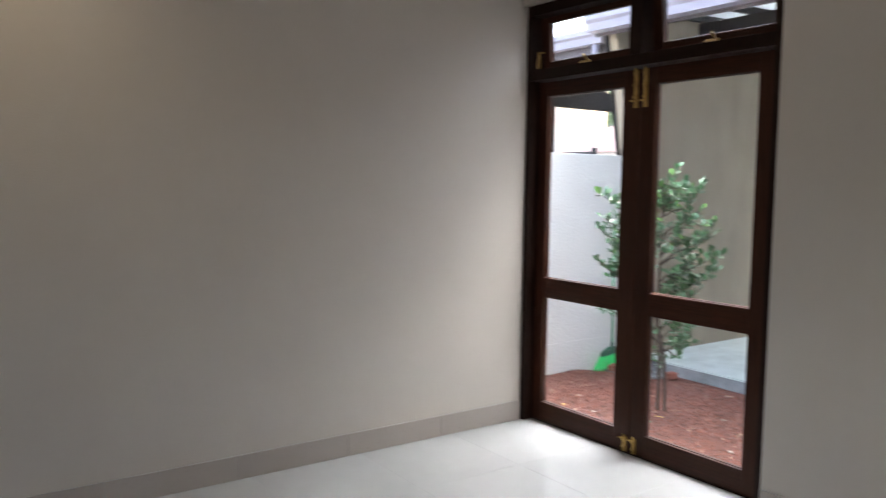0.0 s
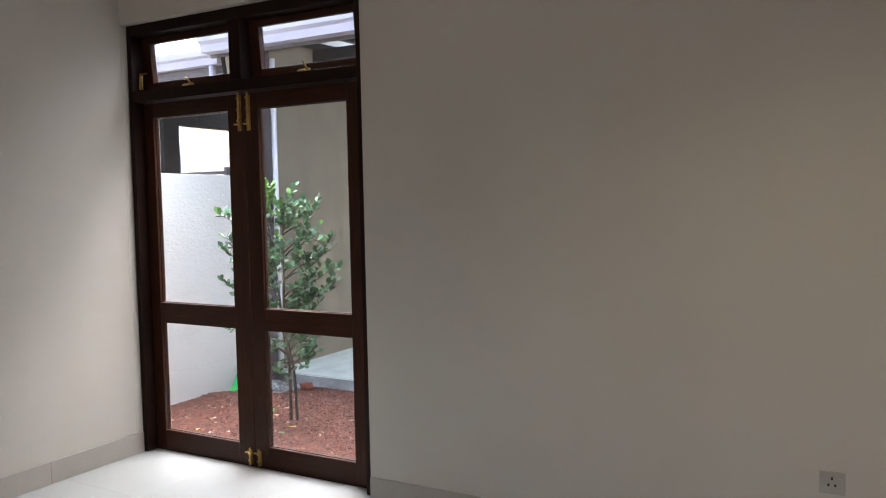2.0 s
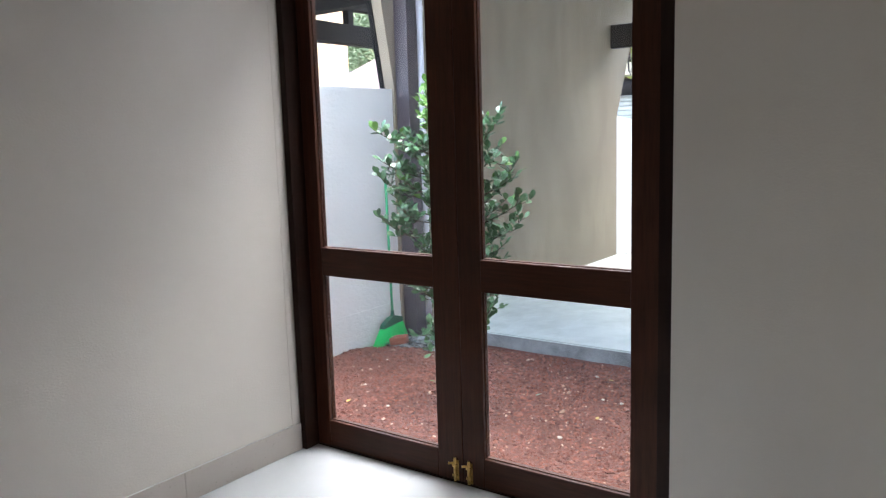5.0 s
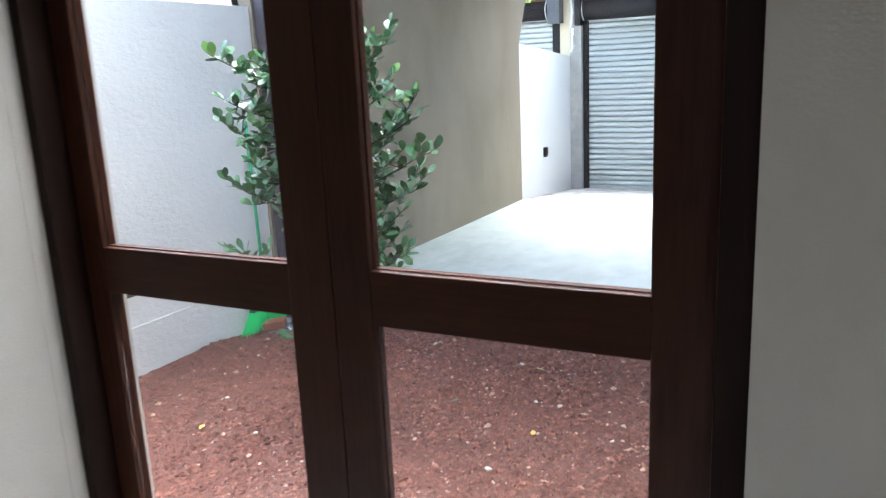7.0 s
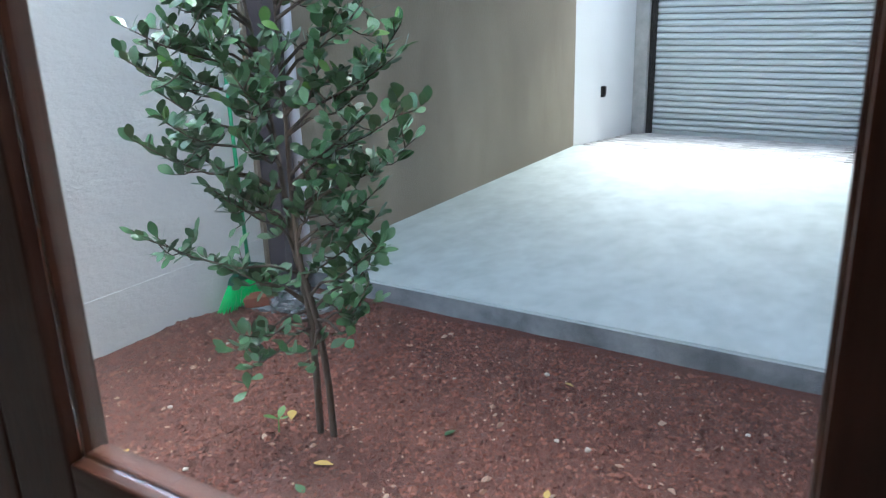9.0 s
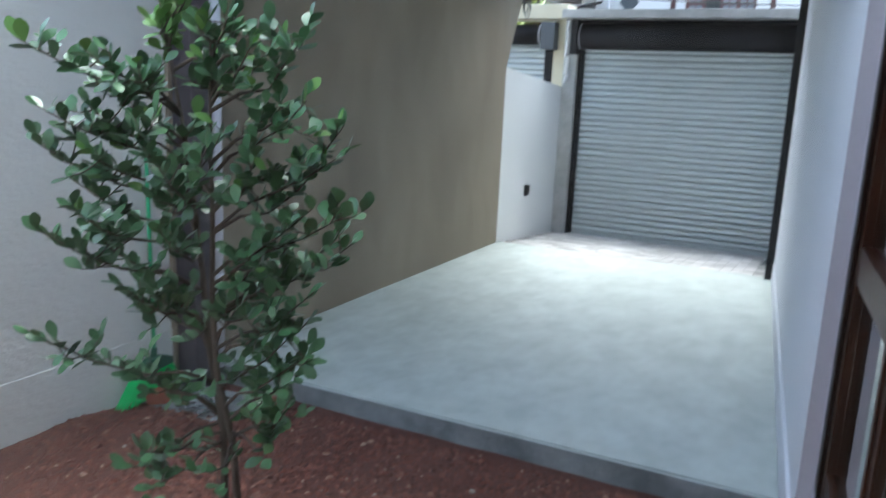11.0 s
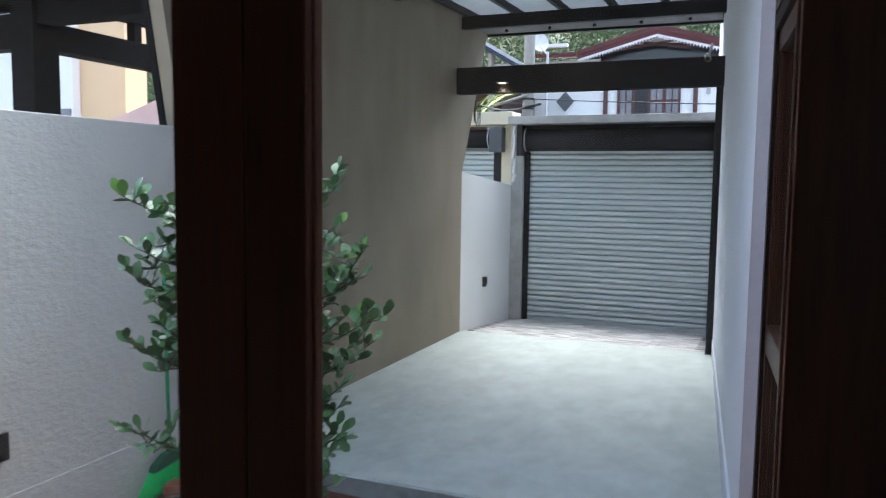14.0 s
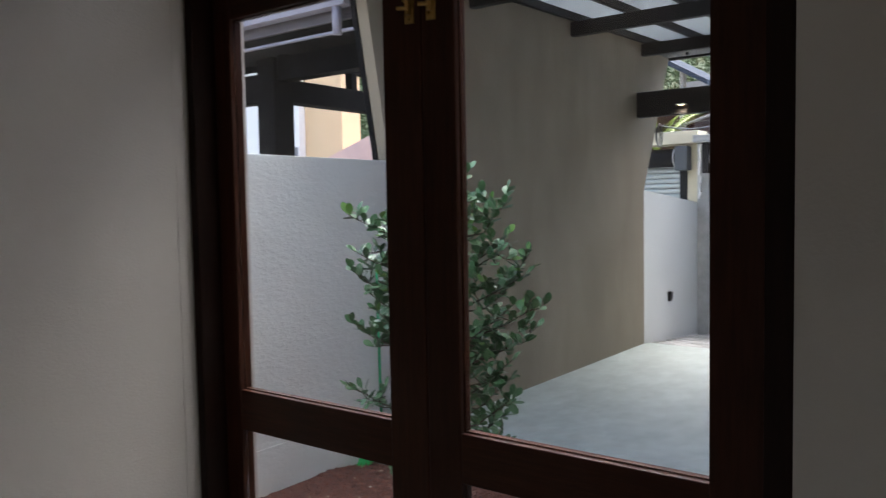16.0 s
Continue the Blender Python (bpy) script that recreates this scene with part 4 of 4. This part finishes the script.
bm = prism([(-4.18 - 0.23, 3.51), (-4.18, 3.25), (-4.18 + 0.23, 3.51), (-4.18, 3.77)], "y", HY - 0.05, HY - 0.0305)
part("diamond_panel", bm, M_GREY, house, "dark grey diamond panel")
part("vent", box(-0.75, -0.65, HY - 0.03, HY - 0.004, 3.6, 3.75), M_CAP, house)
bm = bmesh.new()
for k in range(9):
    rod((-7.6 + 0.28 * k, HY - 1.4, 2.5), (-7.6 + 0.28 * k, HY - 1.4, 3.4), 0.03, bm=bm, sides=6)
box(-7.8, -5.2, HY - 1.45, HY - 1.35, 3.4, 3.47, bm=bm)
part("balcony_rail", bm, M_DARK, house)
dish = thing("satellite_dish", (-4.38, 17.0, 4.5), "grey-white satellite dish on an arm", "dish")
bm = bmesh.new()
bmesh.ops.create_uvsphere(bm, u_segments=24, v_segments=12, radius=0.22)
bmesh.ops.delete(bm, geom=[v for v in bm.verts if v.co.z > -0.094], context="VERTS")
bmesh.ops.transform(bm, verts=bm.verts, matrix=pose(-4.36, 17.15, 4.74, 70, 0, 25) @ Matrix.Diagonal((1, 1.25, 0.5, 1)))
ob = part("bowl", bm, M_DISH, dish, smooth=True)
part("arm", rod((-4.36, 17.1, 4.62), (-4.18, 17.0, 4.42), 0.02), M_DISH, dish)
part("mast", rod((-4.18, 17.1, -0.62), (-4.18, 17.1, 4.48), 0.03), M_DISH, dish)
pole = thing("utility_pole", (-4.03, 15.0, -0.62), "weathered concrete utility pole with fittings", "pole")
part("shaft", rod((-4.05, 15, -0.62), (-3.98, 15, 7.5), 0.14, 0.10, 12), M_POLE, pole, smooth=True)
for z in (2.95, 3.15, 3.3):
    part("band", rod((-4.03, 15, z), (-4.03, 15, z + 0.04), 0.15, sides=12), M_STEEL, pole)
part("bracket", rod((-4.0, 14.9, 3.25), (-4.95, 14.7, 2.95), 0.03), M_POLE, pole)
part("bracket", rod((-4.1, 14.9, 2.98), (-3.7, 14.85, 3.05), 0.025), M_STEEL, pole)
for a, b, sag in (((-4.03, 15.0, 3.18), (6.0, 13.5, 2.75), 0.1), ((-4.03, 15.0, 3.1), (-14, 14.2, 3.3), 0.15), ((-4.03, 15.0, 3.05), (-2.6, 8.0, 2.36), 0.08)):
    pts = [Vector(a).lerp(Vector(b), k / 14) - Vector((0, 0, sag * 4 * (k / 14) * (1 - k / 14))) for k in range(15)]
    ob = solid("overhead_cable", tube(pts, [0.011] * 15, 5), M_BLACK, "thin black overhead cable", "cable", "", True, "street cables")
# sheet-roofed shed and palm behind the neighbour's gate
shed = thing("roadside_house", (-6.6, 16.2, -0.62), "roadside house with blue-grey sheet roof", "house")
part("wall", box(-9.5, -5.0, 16.2, 19.5, -0.62, 3.6), M_WOODR, shed)
part("roof", prism([(-7.2, 5.5), (-4.55, 3.95), (-4.55, 4.06), (-7.2, 5.62)], "y", 15.7, 20), M_BLUEROOF, shed, "blue-grey sloping sheet roof")
part("post", rod((-5.15, 15.9, -0.62), (-5.15, 15.9, 4.35), 0.07), M_POLE, shed)
palm = thing("palm_fronds", (-4.75, 13.2, -0.62), "yellow-green palm by the street", "palm")
part("trunk", tube([(-4.75, 13.2, -0.62), (-4.72, 13.2, 1.2), (-4.7, 13.2, 2.4)], [0.08, 0.06, 0.05]), M_BARK, palm)
pr = random.Random(5)
for k in range(11):
    a = radians(360 * k / 11 + pr.uniform(-9, 9))
    lift = pr.uniform(0.8, 1.7)
    bm = bmesh.new()
    spine = [Vector((-4.7 + math.cos(a) * s, 13.2 + math.sin(a) * s, 2.4 + lift * s - 0.75 * s * s)) for s in (0, 0.25, 0.5, 0.75, 1.0)]
    tube(spine, [0.018, 0.014, 0.011, 0.008, 0.004], 5, bm)
    for j in range(22):
        t = 0.15 + 0.85 * j / 22
        p = along(spine, t)
        for s in (-1, 1):
            d = Vector((-math.sin(a) * s, math.cos(a) * s, -0.35)).normalized() * 0.34 * math.sin(math.pi * min(1, 0.2 + t * 0.75))
            w = Vector((math.cos(a), math.sin(a), 0)) * 0.022
            v = [bm.verts.new(q) for q in (p - w, p + w, p + d + w * 1.5)]
            bm.faces.new(v)
    part("frond", bm, M_PALM, palm)

# ---- neighbour's carport and houses beyond the boundary wall ----
nc = thing("neighbour_carport", (-5.4, 4.2, -0.6), "neighbour's open carport of dark timber posts and beams", "carport")
part("post", box(-5.53, -5.26, 4.07, 4.34, -0.6, 3.0, 0.008), M_RAKE, nc)
part("post", box(-9.3, -9.05, 4.1, 4.35, -0.6, 3.0, 0.008), M_RAKE, nc)
part("beam", box(-9.5, -5.531, 4.12, 4.30, 2.56, 2.86, 0.006), M_RAKE, nc)
part("beam", box(-5.259, -2.86, 4.12, 4.30, 2.76, 3.0, 0.006), M_RAKE, nc)
part("beam", box(-5.50, -5.30, 4.31, 9.2, 2.56, 2.80, 0.006), M_RAKE, nc)
part("upper_rail", box(-5.47, -5.35, 4.31, 9.2, 3.0, 3.08, 0.004), M_RAKE, nc)
for y in (5.4, 6.6, 7.8):
    part("strut", box(-5.46, -5.36, y - 0.05, y + 0.05, 2.80, 3.0, 0.004), M_RAKE, nc)
for k in range(2):
    y = 3.62 + 1.3 * k
    part("purlin", box(-9.6, -2.86, y - 0.03, y + 0.03, 3.08 + 0.02 * k, 3.15 + 0.02 * k), M_RAKE, nc)
part("roof_sheet", prism([(3.55, 3.18), (5.2, 3.20), (5.2, 3.21), (3.55, 3.19)], "x", -9.8, -2.87), M_RAKE, nc)
part("gutter", prism([(2.62, 3.02), (2.76, 3.02), (2.76, 2.88), (2.66, 2.88), (2.65, 2.95), (2.62, 2.97)], "x", -9.8, -2.87), M_GUTTER, nc, "mauve-grey gutter")
part("fascia", box(-9.8, -2.87, 2.761, 2.79, 2.80, 3.06), M_POST, nc)
part("outlet_pipe", rod((-2.98, 2.70, 2.88), (-2.98, 2.70, 2.68), 0.035, sides=14), M_GUTTER, nc, smooth=True)
part("batten", box(-9.6, -2.87, 3.3, 3.34, 2.88, 2.90), M_GUTTER, nc)
fence = thing("yard_rail", (-12, 9.5, -0.6), "dark painted steel yard gate rails", "fence")
for z in (1.95, 2.15):
    part("rail", box(-16, -9.4, 9.5, 9.56, z, z + 0.07), M_STEEL, fence)
for x in (-15, -12, -9.5):
    part("post", box(x, x + 0.08, 9.48, 9.58, -0.6, 2.3), M_STEEL, fence)

yh = thing("apricot_house", (-12.0, 11.6, -0.62), "apricot painted house with small windows", "house")
part("wall", box(-14.6, -11.5, 11.5, 12.1, -0.62, 5.0), M_YELLOW, yh)
part("roof", prism([(-14.8, 5.0), (-11.3, 5.0), (-11.3, 5.12), (-14.8, 5.12)], "y", 11.495, 12.3), M_CAP, yh)
for x, z in ((-12.2, 2.0), (-11.75, 2.0), (-13.9, 2.45)):
    w = part("window", box(x - 0.17, x + 0.17, 11.44, 11.5, z - 0.25, z + 0.25), M_WHITE, yh)
    part("pane", box(x - 0.13, x + 0.13, 11.43, 11.44, z - 0.21, z + 0.21), M_DARK if z > 2 else M_DISH, w)
part("string_course", box(-14.6, -11.5, 11.46, 11.5, 2.02, 2.08), M_REDW, yh)
wt = thing("white_building", (-17, 12, -0.62), "white rendered building behind the boundary wall", "house")
part("wall", box(-24, -12.72, 11.3, 11.49, -0.62, 5.2), M_WHITE, wt)
part("roof", box(-24.3, -12.6, 11.0, 11.49, 5.2, 5.35), M_CAP, wt)
part("window", box(-13.3, -12.78, 11.26, 11.3, 2.35, 2.85), M_PANE, wt, "dark curtained window")
ph = thing("red_roofed_house", (-8.2, 11.0, -0.62), "low house with faded red sheet roof", "house")
part("wall", box(-10.6, -6.0, 10.6, 14, -0.62, 2.3), M_WHITE, ph)
part("roof", prism([(-11.1, 2.25), (-5.7, 2.25), (-5.7, 2.33), (-8.2, 3.25), (-11.1, 2.33)], "y", 10.2, 14.4), M_PINK, ph, "faded red sheet roof")


# ---- wooded hillside ----
def wood(name, spots, mat, seed, leaf_size):
    r = np.random.default_rng(seed)
    vs, fs = [], []
    for cx, cy, cz, rad in spots:
        n = int(800 * rad)
        d = r.normal(0, 1, (n, 3))
        d /= np.linalg.norm(d, axis=1)[:, None]
        p = np.array((cx, cy, cz)) + d * rad * r.uniform(0.55, 1.12, (n, 1)) * np.array((1, 1, 0.8))
        a, b = r.normal(0, 1, (n, 3)), r.normal(0, 1, (n, 3))
        a /= np.linalg.norm(a, axis=1)[:, None]
        b -= a * (a * b).sum(axis=1)[:, None]
        b /= np.linalg.norm(b, axis=1)[:, None]
        s = leaf_size * r.uniform(0.6, 1.5, (n, 1))
        k = len(vs)
        vs += np.stack((p - a * s, p + b * s * 0.45, p + a * s, p - b * s * 0.45), axis=1).reshape(-1, 3).tolist()
        fs += [(i, i + 1, i + 2, i + 3) for i in range(k, k + 4 * n, 4)]
    me = bpy.data.meshes.new(name)
    me.from_pydata(vs, [], fs)
    ob = finish(new(name, me), mat)
    return tagged(ob, "dense green trees on the hillside", "trees", kind="stuff")


hr = random.Random(8)
spots = [(hr.uniform(-34, 14), hr.uniform(26, 46), 0, hr.uniform(1.3, 2.6)) for k in range(300)]
spots = [(x, y, 2.0 + hr.random() * (3.5 + (y - 26) * 0.5), rad) for x, y, _, rad in spots]
wood("hillside_trees", spots[:235], M_FAR, 21, 0.085)
wood("hillside_scrub", spots[235:], M_FARY, 22, 0.08)
bm = bmesh.new()
vg = [[bm.verts.new((-60 + 5 * i, 26 + 4 * j, -0.6 + 0.62 * (4 * j) + 1.2 * noise.noise(Vector((i * 0.6, j * 0.6, 0))) * (j > 0))) for i in range(25)] for j in range(8)]
for j in range(7):
    for i in range(24):
        bm.faces.new((vg[j][i], vg[j][i + 1], vg[j + 1][i + 1], vg[j + 1][i]))
solid("hillside", bm, M_FAR, "green wooded hillside", "hill", smooth=True)

# ---- floor tiles, 600 mm ----
bm = box(0.0004, 0.5996, 0.0004, 0.5996, -0.008, 0.0, 0.0004)
me_tile = bpy.data.meshes.new("floor_tile")
bm.to_mesh(me_tile)
bm.free()
me_tile.materials.append(M_TILE)
for i in range(9):
    for j in range(11):
        ob = new("floor_tile", me_tile)
        ob.parent = floor
        ob.location = (WEST + 0.6 * i, -0.6 * (j + 1) + 0.001, 0)
# ---- brick pavers before the gate ----
bm = box(-0.098, 0.098, -0.048, 0.048, -0.05, 0.0, 0.004)
me_pav = bpy.data.meshes.new("paver")
bm.to_mesh(me_pav)
bm.free()
me_pav.materials.append(M_PAVER)
pv = random.Random(4)
bed = bpy.data.objects["paver_bed"]
slope = math.atan2(0.165, 2.1)
for j in range(19):
    for i in range(15):
        y = 7.655 + 0.1015 * j
        x = -2.53 + 0.2015 * i + (0.1 if j % 2 else 0.0)
        if x + 0.1 > wall_x(y):
            continue
        ob = new("paver", me_pav)
        ob.parent = bed
        ob.matrix_basis = pose(x, y, -0.318 - (y - 7.6) * math.tan(slope) + pv.uniform(-0.002, 0.002), -math.degrees(slope), pv.uniform(-0.5, 0.5), pv.uniform(-0.8, 0.8))
